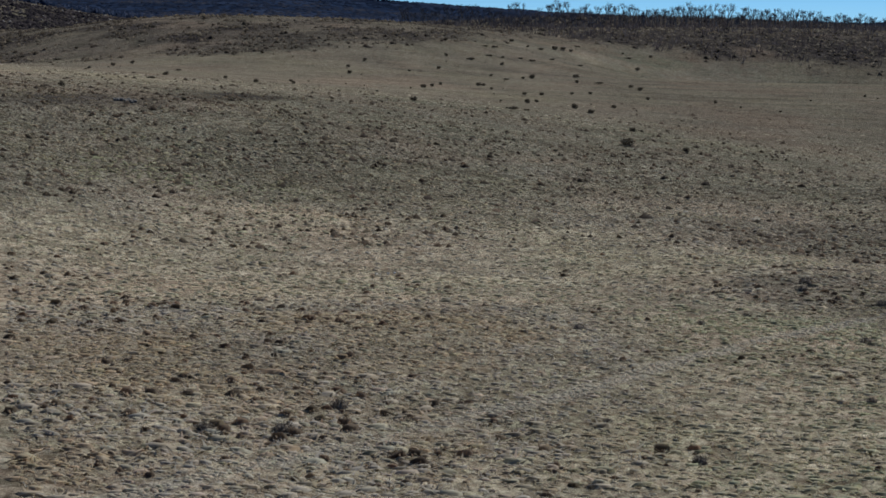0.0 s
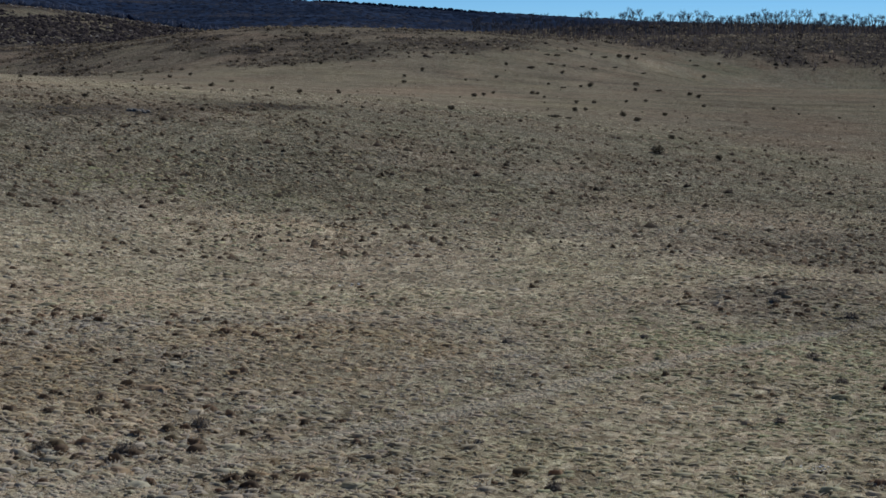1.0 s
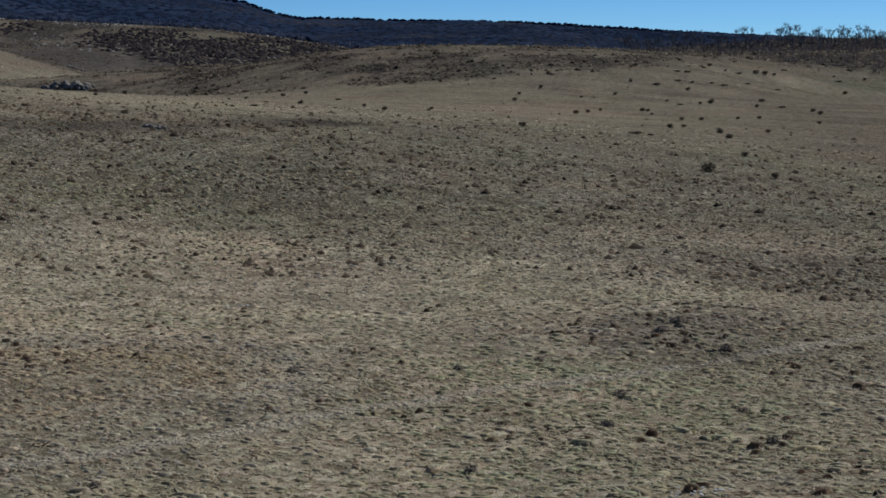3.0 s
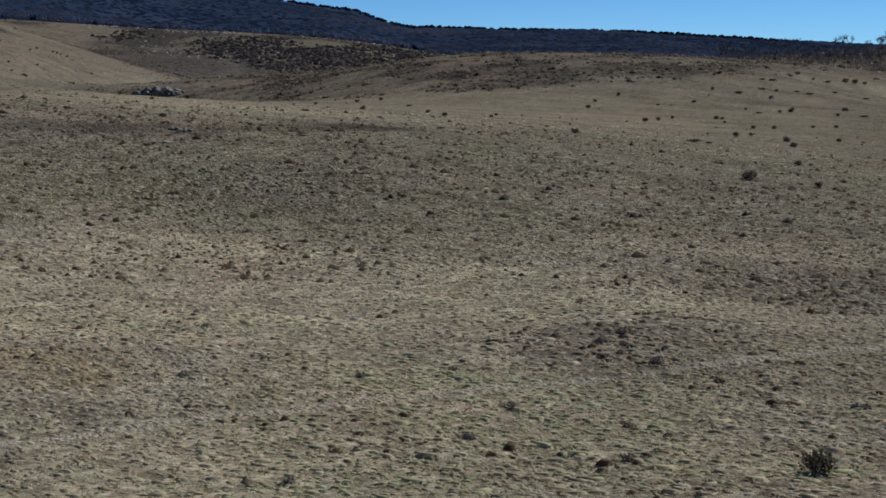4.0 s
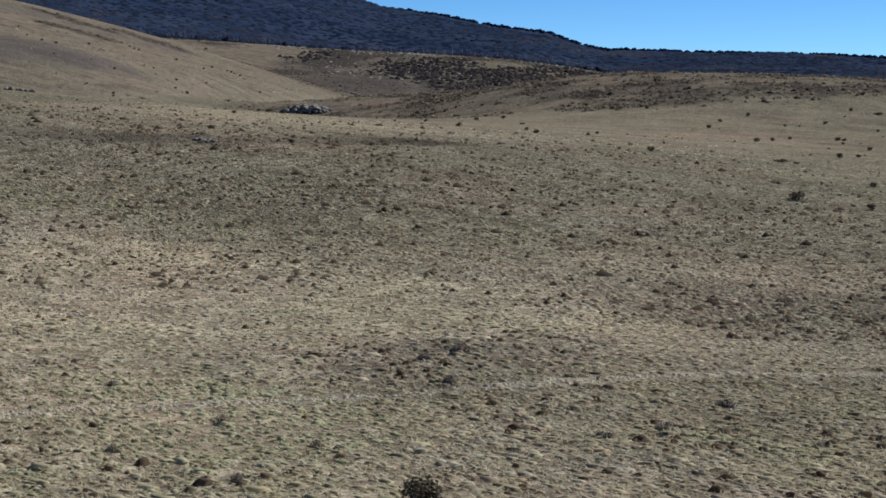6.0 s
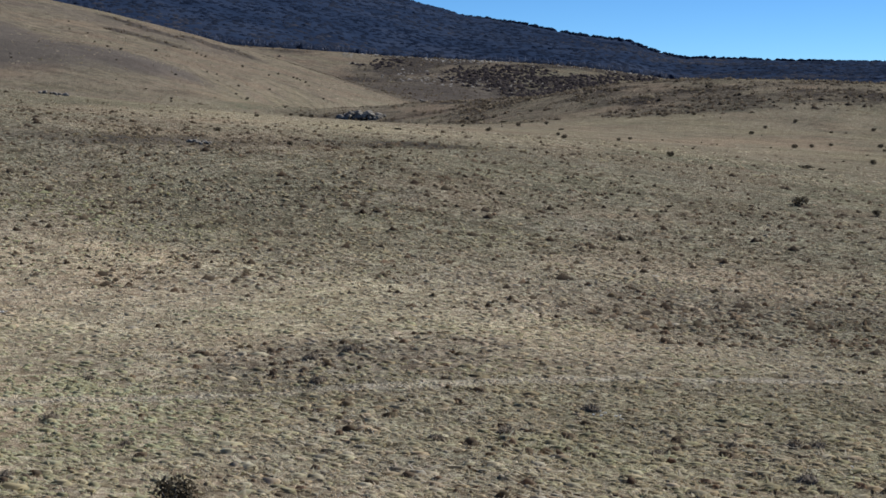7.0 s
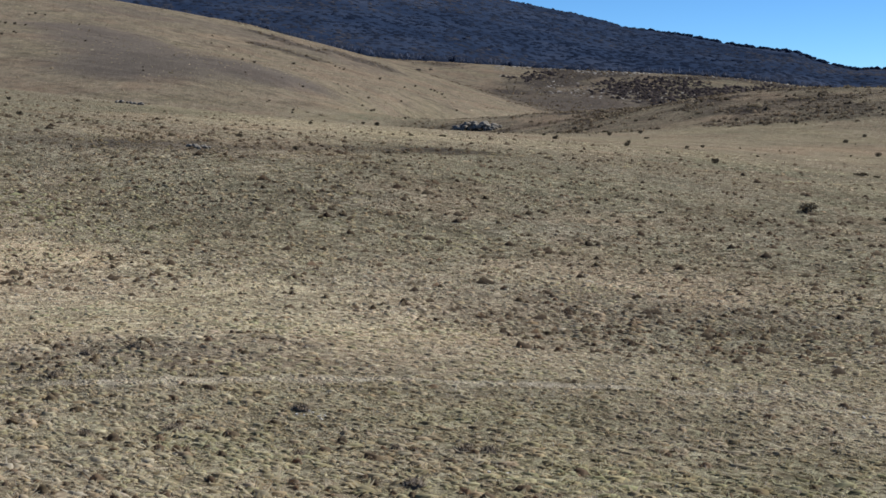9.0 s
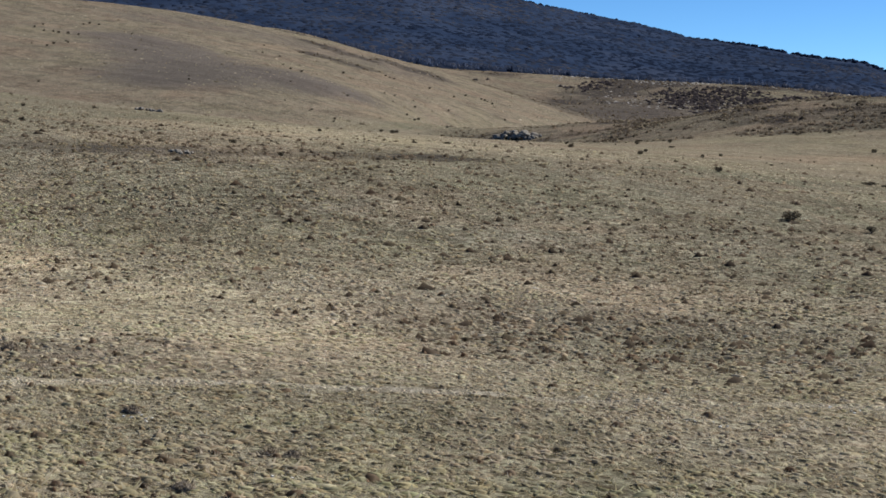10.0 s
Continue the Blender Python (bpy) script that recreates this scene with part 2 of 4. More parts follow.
FAR_HILLS = [
    (38.66, -771.2, 274.4, 541.7, 378.4),
    (-29.08, 86.2, 375.4, 147.3, 117.5),
    (21.24, 9.7, 386.3, 69.6, 89.2),
    (-23.97, -180.5, 398.9, 169.9, 116.4),
    (24.52, -89.0, 415.6, 75.9, 93.6),
    (-15.16, -171.6, 480.7, 182.1, 175.8),
    (12.27, 103.3, 490.9, 155.6, 176.2),
    (17.54, -131.7, 498.8, 294.7, 102.7),
    (27.09, -259.8, 506.3, 85.9, 192.6),
    (-45.15, -252.6, 595.1, 64.4, 140.6),
    (23.84, -328.2, 596.7, 212.3, 234.3),
    (-13.42, -107.3, 602.8, 304.0, 228.2),
    (49.29, -708.3, 632.3, 202.6, 239.1),
    (14.24, 15.3, 647.2, 225.9, 50.9),
    (31.80, -606.3, 807.8, 235.9, 201.5),
    (-27.86, -320.1, 1021.7, 123.6, 575.3),
    (98.01, -995.4, 1221.1, 242.4, 307.2),
    (-18.5, -885.0, 1326.0, 104.0, 104.0),
    (34.89, -608.2, 1495.4, 333.9, 235.9),
]
# the far range: bearing (degrees left of +y) and height angle of its crest
RANGE_AZ = [-180, -90, -40, -16, -9, -3, 0, 2, 5, 8, 13, 16.5, 17.4, 18.8, 21, 23, 25.2, 27.2, 29.3, 31.6, 36, 45, 60, 90, 180]
RANGE_EL = [0.3, 0.4, 0.3, 0.05, 0.1, 0.3, 0.52, 0.68, 0.88, 1.08, 1.18, 1.3, 1.45, 1.95, 2.22, 2.6, 2.82, 3.28, 3.72, 4.25, 5.0, 5.6, 4.5, 2.0, 0.3]
HUB = (37.0, 22.0)


def hills(x, y, slope, rows):
    z = slope[0] + slope[1] * x / 100 + slope[2] * y / 100
    for a, cx, cy, wx, wy in rows:
        z = z + a * np.exp(-((x - cx) / wx) ** 2 - ((y - cy) / wy) ** 2)
    return z


def height(x, y, rough=True):
    x, y = np.asarray(x, dtype=float), np.asarray(y, dtype=float)
    r = np.hypot(x - HUB[0], y - HUB[1])
    az = np.degrees(np.arctan2(-(x - HUB[0]), y - HUB[1]))
    front = smooth(-30, 20, y)
    near = hills(np.clip(x, -200, 150), np.clip(y, -20, 440), NEAR_SLOPE, NEAR_HILLS)
    k = 1800 / np.maximum(r, 1800)
    fx, fy = HUB[0] + (x - HUB[0]) * k, HUB[1] + (y - HUB[1]) * k
    far = hills(fx, fy, FAR_SLOPE, FAR_HILLS)
    w = smooth(345, 395, r)
    z = near * (1 - w) + far * w
    z = z * front + (1 - front) * 1.5
    el = np.interp(az + 0.12 * value_noise(az * 10, az * 0, 6, 3, 3), RANGE_AZ, RANGE_EL)
    crest = 5.5 + np.tan(np.radians(el)) * 4650
    rise = smooth(1750, 4650, r) ** 1.25
    z = z * (1 - smooth(1750, 3000, r)) + rise * crest
    z = z + smooth(2200, 3200, r) * (1 - smooth(4300, 4650, r)) * 28 * value_noise(x, y, 500, 8, 4)
    z = z - smooth(4660, 4950, r) * crest * 0.4
    if rough:
        fade = 1 - smooth(150, 420, r)
        lumps = 0.5 + 0.5 * smooth(-0.4, 0.3, value_noise(x, y, 9, 29, 2))
        z = z + (0.12 * value_noise(x, y, 3.2, 11, 2) + 0.07 * hummock(x, y) * lumps) * (0.3 + 0.7 * fade) * (1 - smooth(500, 900, r))
        z = z + 0.35 * value_noise(x, y, 22, 23, 3) * smooth(380, 520, r) * (1 - smooth(1500, 1800, r))
    return z


def hummock(x, y):
    """Grass hummocks half a metre wide: 1 on their backs, 0 in the gaps between."""
    n = 0.6 * value_noise(x + 0.3 * value_noise(x, y, 1.1, 91, 1), y, 0.62, 17, 1) + 0.5 * value_noise(x, y, 0.36, 19, 1)
    return smooth(-0.4, 0.4, n)


def near_line(x, y, pts, width):
    """1 on a line of points, fading to 0 at that distance."""
    d = np.full(np.shape(x), 1e9)
    for (ax, ay), (bx, by) in zip(pts[:-1], pts[1:]):
        t = np.clip(((x - ax) * (bx - ax) + (y - ay) * (by - ay)) / ((bx - ax) ** 2 + (by - ay) ** 2), 0, 1)
        d = np.minimum(d, np.hypot(x - ax - t * (bx - ax), y - ay - t * (by - ay)))
    return 1 - smooth(width * 0.35, width, d)


def cover(x, y):
    """What grows where and where the ground is darker: straw, olive, heath, trail, forest, hill flank, dun, each 0 to
    1.
    """
    r = np.hypot(x - HUB[0], y - HUB[1])
    az = np.degrees(np.arctan2(-(x - HUB[0]), y - HUB[1]))
    n1, n2, n3 = value_noise(x, y, 30, 31, 3), value_noise(x, y, 8, 37, 3), value_noise(x, y, 45, 41, 4)
    yy = y + 9 * n1 - 0.12 * x
    straw = smooth(-0.1, 0.5, n1 + 0.6 * n2) * 0.35
    straw = np.maximum(straw, smooth(84, 94, yy) * (1 - smooth(104, 122, yy)) * (0.8 + 0.5 * n2))
    straw = np.maximum(straw, smooth(200, 240, y + 0.15 * x + 18 * n1) * (1 - smooth(360, 400, r)) * (0.3 + 0.5 * n2))
    straw = np.maximum(straw, smooth(1.2, 0.5, np.hypot((x - 2 + 6 * n2) / 34, (y - 97 + 6 * n1) / 24)) * (0.85 + 0.4 * n2))
    flank = smooth(-225, -270, x + 0.3 * (y - 450)) * smooth(430, 520, r)
    straw = np.maximum(straw, flank * (0.25 + 0.5 * n1))
    olive = smooth(112, 135, yy) * (1 - smooth(185, 215, y + 0.15 * x + 12 * n1)) * (0.75 + 0.6 * n2)
    olive = np.maximum(olive, flank * np.clip(0.1 + 0.5 * n3, 0, 0.5))
    olive = np.maximum(olive, smooth(820, 880, r) * (1 - smooth(1020, 1100, r)) * smooth(27, 25, az) * 0.8)
    olive = np.maximum(olive, smooth(5, 40, x + 8 * n1) * smooth(45, 85, y + 10 * n1) * (1 - smooth(360, 400, r)) * (0.65 + 0.5 * n2))
    straw = np.maximum(straw, smooth(96, 72, y) * (1 - 0.6 * smooth(12, 34, x)) * (0.78 + 0.4 * n2))
    rise = smooth(350, 390, r + 16 * n1 - 65 * smooth(-12, 45, x)) * (1 - smooth(640, 760, r)) * smooth(-235, -185, x + 0.3 * (y - 450))
    olive = np.maximum(olive, np.maximum(0.75 * rise, 0.8 * smooth(1040, 1150, r)))
    flank = np.maximum(np.maximum(flank, rise), 0.5 * smooth(205, 245, y + 12 * n1) * (1 - smooth(360, 420, r)))
    dark = rise * np.clip(0.42 + 1.4 * value_noise(x, y, 14, 42, 3) + 0.8 * smooth(-20, 40, x) * smooth(430, 480, r), 0.12, 1.0)
    for line in BANKS:
        dark = np.maximum(dark, 0.8 * near_line(x + 6 * n2, y + 6 * n2, line, 15))
    # dark earth banks, with the shadow of their edge painted in
    for line in EDGES:
        dark = np.maximum(dark, 0.85 * near_line(x + 0.3 * n2, y + 0.3 * n2, line, 0.55))
    dark = np.maximum(dark, 0.6 * near_line(x + 8 * n2, y + 8 * n2, [(-62, 372), (-46, 374), (-34, 388)], 15))
    # strip beside the sunk boulders: shading of the relief put into the heath colour
    dark = np.maximum(dark, 0.7 * near_line(x + 3 * n2, y + 3 * n2, [(-46, 138), (-33, 150), (-31, 170), (-22, 186)], 7) * (0.75 + 0.6 * n2))
    dark = np.maximum(dark, 0.62 * near_line(x + 14 * n1, y + 14 * n1, [(-445, 920), (-505, 1090), (-560, 1220)], 100))
    n4, n6 = value_noise(x, y, 150, 44, 4), value_noise(x, y, 52, 48, 3)
    moor = smooth(1040, 1150, r + 60 * n4) * (1 - smooth(1580, 1650, r + 30 * n4)) * smooth(29.5, 27.0, az + 3 * n4) * (1 - smooth(22.5, 24.5, az) * (1 - smooth(1290, 1350, r + 30 * n6)))
    dark = np.maximum(dark, moor * np.maximum(0.8 * (1 - smooth(1270, 1320, r + 40 * n4)), np.clip(0.82 + 1.5 * n6, 0.4, 1)))
    brown = smooth(1040, 1150, r) * (1 - smooth(1600, 1660, r)) * smooth(26, 28, az)
    dark = np.maximum(dark, brown * smooth(0.05, 0.45, n4 + 0.3 * n3) * 0.8)
    dun = np.zeros_like(straw)
    for px, py, rx, ry, s, o, d in PATCHES:
        w = smooth(1.3, 0.55, np.hypot((x - px + 0.2 * rx * n1 + 2.5 * n2) / rx, (y - py + 0.2 * ry * n1 + 2.5 * n2) / ry))
        straw, olive, dun = straw + w * (s - straw) * 0.9, olive + w * (o - olive) * 0.8, dun + w * (0.5 * d - dun) * 0.8
    # soft-edged darker patch on the long hill, weaker along its crest
    soft_x, soft_y = x + 10 * n1, y + 10 * n1
    patch = np.maximum(near_line(soft_x, soft_y, [(-474, 562), (-400, 515), (-348, 494), (-318, 492)], 46), near_line(soft_x, soft_y, [(-398, 512), (-340, 455)], 44))
    patch = np.maximum(patch, 0.5 * near_line(soft_x, soft_y, [(-560, 650), (-520, 690), (-480, 715), (-440, 735)], 40))
    dun = np.maximum(dun, 0.95 * patch)
    straw = straw * (1 - 0.85 * np.clip(olive, 0, 1))
    trail = near_line(x + 0.5 * n2, y + 0.5 * n2, TRAIL, 0.75) * smooth(-0.8, 0.2, value_noise(x, y, 3, 43, 2)) * 0.95
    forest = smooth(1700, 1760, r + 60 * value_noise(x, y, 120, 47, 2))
    return np.clip(straw, 0, 1), np.clip(olive, 0, 1), np.clip(dark, 0, 1), np.clip(trail, 0, 1), forest, flank, np.clip(dun, 0, 1)


# stands of one kind of grass: centre x, y, half widths, and how straw, olive and dun-brown they are
PATCHES = [
    (-20, 82, 20, 14, 1.0, 0.0, 0.0), (-8, 96, 16, 9, 0.9, 0.15, 0.0), (8, 98, 13, 10, 0.8, 0.0, 0.0), (17, 106, 8, 12, 0.6, 0.1, 0.0),
    (22, 130, 12, 7, 0.5, 0.3, 0.0), (38, 137, 12, 6, 0.5, 0.3, 0.0),
    (32, 117, 14, 8, 0.0, 0.9, 0.35), (42, 103, 12, 6, 0.5, 0.3, 0.0),
    (23, 82, 6, 8, 0.1, 0.4, 0.6), (-4, 58, 14, 7, 0.5, 0.1, 0.12), (7, 69, 8, 7, 0.5, 0.15, 0.1), (-9, 48, 7, 4, 0.8, 0.1, 0.0),
    (-58, 220, 34, 42, 0.8, 0.0, 0.0), (-30, 268, 55, 45, 0.6, 0.0, 0.0), (-24, 124, 12, 8, 0.2, 0.6, 0.0), (-35, 112, 8, 11, 0.1, 0.8, 0.1), (-505, 1100, 95, 160, 0.0, 0.3, 2.2),
]
TRAIL = [(-16, 33), (-7, 41.2), (-1.5, 47.2), (4.7, 53.7), (9.9, 60.8), (15.4, 67.6), (22.8, 75.2), (30, 83.4), (38, 91), (60, 108)]
EDGES = [[(21.3, 92.6), (22.6, 92.2), (23.8, 91.9)], [(25.2, 91.7), (26.6, 91.3)], [(20.6, 85.4), (21.8, 85.1)]]
BANKS = [[(-505.9, 729.5), (-487.4, 730.8), (-467.0, 729.1)], [(-461.1, 680.4), (-448.1, 684.7), (-434.3, 687.3)], [(-470.6, 758.1), (-445.6, 750.0)], [(-452.9, 769.2), (-433.9, 762.9)]]


def mesh_object(name, verts, faces, mat, attrs=(), flat=False, parent=None):
    me = bpy.data.meshes.new(name)
    verts, faces = np.asarray(verts, dtype=np.float32), np.asarray(faces, dtype=np.int32)
    k = faces.shape[1]
    me.vertices.add(len(verts))
    me.vertices.foreach_set("co", verts.ravel())
    me.loops.add(faces.size)
    me.loops.foreach_set("vertex_index", faces.ravel())
    me.polygons.add(len(faces))
    me.polygons.foreach_set("loop_start", np.arange(0, faces.size, k, dtype=np.int32))
    me.polygons.foreach_set("use_smooth", np.full(len(faces), not flat))
    for label, values in attrs:
        a = me.attributes.new(label, "FLOAT", "POINT")
        a.data.foreach_set("value", np.asarray(values, dtype=np.float32))
    me.update(calc_edges=True)
    me.validate()
    me.materials.append(mat)
    ob = new(name, me)
    ob.parent = parent
    return ob


def build_ground():
    ox, oy = 40.0, -60.0
    az = np.concatenate([np.arange(-180, -26, 6.0), np.arange(-24, 60, 0.19), np.arange(62, 180, 6.0)])
    rr = [0.6, 10, 25, 45, 65, 80, 92]
    while rr[-1] < 5200:
        rr.append(rr[-1] * (1.0026 if rr[-1] < 225 else 1.0045 if rr[-1] < 320 else 1.0085))
    rr = np.array(rr)
    a, r = np.meshgrid(np.radians(az), rr)
    x, y = ox - r * np.sin(a), oy + r * np.cos(a)
    z = np.where(r < 93, height(x, y, False), height(x, y))
    na, nr = len(az), len(rr)
    i, j = np.meshgrid(np.arange(nr - 1), np.arange(na), indexing="ij")
    j2 = (j + 1) % na
    faces = np.stack([i * na + j, (i + 1) * na + j, (i + 1) * na + j2, i * na + j2], -1).reshape(-1, 4)[:, ::-1]
    xf, yf = x.ravel(), y.ravel()
    straw, olive, heath, trail, forest, flank, dun = cover(xf, yf)
    blur = smooth(110, 210, np.hypot(xf - HUB[0], yf - HUB[1]))
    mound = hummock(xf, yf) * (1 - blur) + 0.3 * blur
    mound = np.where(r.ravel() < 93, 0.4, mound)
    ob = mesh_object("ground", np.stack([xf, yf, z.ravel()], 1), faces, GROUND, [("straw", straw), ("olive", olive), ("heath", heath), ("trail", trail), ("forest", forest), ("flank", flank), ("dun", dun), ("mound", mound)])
    return tagged(ob, "rolling upland ground with dry straw-coloured grass", "ground", kind="structure")


build_ground()


def scatter(count, rmin, rmax, seed, azmin=-24, azmax=60):
    """Places spread over the field in front of the flight line, thinner with distance."""
    g = np.random.RandomState(seed)
    r = np.exp(g.uniform(math.log(rmin), math.log(rmax), count))
    a = np.radians(g.uniform(azmin, azmax, count))
    return 40.0 - r * np.sin(a), -60.0 + r * np.cos(a), g


def build_tufts(name, x, y, size, tone, seed, blades=7, dome=True, mat=None, jitter=1.0, blade_height=1.0, rim_shade=-0.2, tall=(0.28, 0.62), blade_width=1.0, sides=5, droop=1.0, hue=None, steep=1.0, mottle=0.07, long=1.0):
    """Grass tussocks in one mesh: a low ragged mound and some blades each, shade at the rim put into the tone."""
    g = np.random.RandomState(seed)
    n = len(x)
    z = height(x, y)
    verts, faces, tones, base = [], [], [], 0
    if dome == "low":
        k = sides
        ang = (np.arange(k) / k * 2 * np.pi)[None, :] + g.uniform(0, 6.28, (n, 1)) + g.uniform(-0.3, 0.3, (n, k))
        rad = size[:, None] * g.uniform(0.55, 1.6, (n, k))
        rx, ry = x[:, None] + rad * np.cos(ang), y[:, None] + rad * np.sin(ang)
        rim = np.stack([rx, ry, height(rx, ry, False) - 0.1 if np.max(size) > 1.5 else np.repeat(z[:, None] - 0.045, k, 1)], -1)
        top = np.stack([x + 0.4 * size * g.uniform(-1, 1, n), y + 0.4 * size * g.uniform(-1, 1, n), z + size * g.uniform(tall[0], tall[1], n)], -1)[:, None, :]
        f = np.array([(q, (q + 1) % k, k) for q in range(k)])[None] + (np.arange(n) * (k + 1))[:, None, None]
        verts.append(np.concatenate([rim, top], 1).reshape(-1, 3)); faces.append(f.reshape(-1, 3))
        # shaded rim and lit top painted through the tone
        tones.append((np.concatenate([np.full((n, k), rim_shade), np.full((n, 1), 0.12)], 1) + tone[:, None]).ravel()); base = n * (k + 1)
    elif dome:
        k = 6
        ang = (np.arange(k) / k * 2 * np.pi)[None, :] + g.uniform(0, 6.28, (n, 1))
        rad = size[:, None] * g.uniform(0.5, 1.1, (n, k))
        rim = np.stack([x[:, None] + rad * np.cos(ang), y[:, None] + rad * np.sin(ang), np.repeat(z[:, None] - 0.05, k, 1)], -1)
        rad2 = rad * g.uniform(0.4, 0.75, (n, k))
        up = size[:, None] * g.uniform(0.2, 0.5, (n, k)) * steep
        mid = np.stack([x[:, None] + rad2 * np.cos(ang + 0.4), y[:, None] + rad2 * np.sin(ang + 0.4), z[:, None] + up], -1)
        top = np.stack([x + 0.2 * size * g.uniform(-1, 1, n), y + 0.2 * size * g.uniform(-1, 1, n), z + size * g.uniform(0.42, 0.66, n) * steep], -1)[:, None, :]
        v = np.concatenate([rim, mid, top], 1)
        if long > 1:
            turn = (0.5 * value_noise(x, y, 9, 81, 2) + g.normal(0, 0.35, n))[:, None]
            dx, dy = v[..., 0] - x[:, None], v[..., 1] - y[:, None]
            u, w = (dx * np.cos(turn) + dy * np.sin(turn)) * long ** 0.6, (dy * np.cos(turn) - dx * np.sin(turn)) / long ** 0.4
            v[..., 0], v[..., 1] = x[:, None] + u * np.cos(turn) - w * np.sin(turn), y[:, None] + u * np.sin(turn) + w * np.cos(turn)
        idx = []
        for q in range(k):
            q2 = (q + 1) % k
            idx += [(q, q2, k + q2), (q, k + q2, k + q), (k + q, k + q2, 2 * k)]
        f = np.array(idx)[None] + (np.arange(n) * (2 * k + 1))[:, None, None]
        verts.append(v.reshape(-1, 3)); faces.append(f.reshape(-1, 3))
        # tone darkens the rim as shade and lightens the top as light
        tt = np.concatenate([np.full((n, k), rim_shade + 0.08), g.uniform(-mottle, mottle, (n, k)) - 0.05, np.full((n, 1), 0.05)], 1) + tone[:, None]
        tones.append(tt.ravel()); base = n * (2 * k + 1)
    ang = g.uniform(0, 6.28, (n, blades))
    out = size[:, None] * g.uniform(0.1, 0.8, (n, blades))
    lean = size[:, None] * g.uniform(0.2, 0.9, (n, blades)) * droop
    high = size[:, None] * g.uniform(0.5, 1.15, (n, blades)) * blade_height
    wid = size[:, None] * g.uniform(0.06, 0.16, (n, blades)) * blade_width
    cx, cy = x[:, None] + out * np.cos(ang), y[:, None] + out * np.sin(ang)
    px, py = -np.sin(ang) * wid, np.cos(ang) * wid
    zb = z[:, None] + 0 * ang
    v = np.stack([np.stack([cx - px, cy - py, zb], -1), np.stack([cx + px, cy + py, zb], -1),
                  np.stack([cx + lean * np.cos(ang), cy + lean * np.sin(ang), zb + high], -1)], 2)
    verts.append(v.reshape(-1, 3))
    faces.append(np.arange(n * blades * 3).reshape(-1, 3) + base)
    # blade feet darker, tips lighter: lit-through tips put into the tone
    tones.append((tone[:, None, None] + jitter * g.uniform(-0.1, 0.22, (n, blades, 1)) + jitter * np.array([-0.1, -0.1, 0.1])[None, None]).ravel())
    hue = np.full(n, 0.35) if hue is None else hue
    per_dome = base // n if n else 0
    hues = np.concatenate([np.repeat(hue, per_dome), np.repeat(hue, blades * 3)])
    return mesh_object(name, np.concatenate(verts), np.concatenate(faces), mat or GRASS, [("tone", np.clip(np.concatenate(tones), 0, 1)), ("hue", np.clip(hues, 0, 1))], flat=False)


# ---- grass and heath ----
# the near field, and its lower edge
FIELD_FOOT = [(-16, 37), (13, 39.5), (27, 48.5), (38, 59), (51, 74), (62, 86)]


def field_grid(step, low, high, seed):
    """Places about one step apart over the near field, from low to high metres up from its foot."""
    g = np.random.RandomState(seed)
    x, y = np.meshgrid(np.arange(-66, 64, step), np.arange(36, 190, step))
    x, y = x.ravel() + step * g.uniform(-0.5, 0.5, x.size), y.ravel() + step * g.uniform(-0.5, 0.5, x.size)
    up = y - np.interp(x, [p[0] for p in FIELD_FOOT], [p[1] for p in FIELD_FOOT])
    keep = (up >= low) & (up < high) & (x > -11 - 0.3 * (y - 36)) & (x < 64 - 0.22 * np.maximum(y - 88, 0))
    return x[keep], y[keep], g


def roughness(x, y):
    """How tussocky the near field is: about 1, less on worn ground."""
    f = 1.0 + 0.3 * value_noise(x, y, 11, 63, 3)
    for px, py, rx, ry, a in ((23, 82, 8, 9, 0.35), (33, 117, 14, 8, 0.25), (-7, 50, 9, 8, 0.45), (-10, 68, 12, 6, 0.35), (42, 103, 14, 6, -0.3), (6, 99, 14, 8, -0.2), (38, 70, 10, 7, 0.15)):
        f = f + a * np.exp(-((x - px) / rx) ** 2 - ((y - py) / ry) ** 2)
    return f * (1 - 0.6 * near_line(x, y, TRAIL, 0.8))


def grass_look(x, y, g):
    """Tone and hue of the grass at each place."""
    straw, olive, heath, trail, woods, flank, dun = cover(x, y)
    tone = 0.8 + 0.12 * straw - 0.15 * olive - 0.09 * dun - 0.04 * smooth(120, 180, y) - 0.3 * heath + 0.3 * near_line(x, y, TRAIL, 0.75) + 0.12 * value_noise(x, y, 7, 53, 3) + g.normal(0, 0.07, len(x))
    hue = 0.38 + 0.32 * straw + 0.15 * olive - 0.15 * dun - 0.36 * smooth(12, -2, x) * smooth(80, 66, y) + 0.45 * value_noise(x, y, 6, 57, 3) + 0.25 * smooth(96, 70, y) * smooth(4, 16, x) + 0.5 * np.exp(-((x + 24) / 13) ** 2 - ((y - 123) / 9) ** 2) + g.normal(0, 0.08, len(x))
    return tone, hue


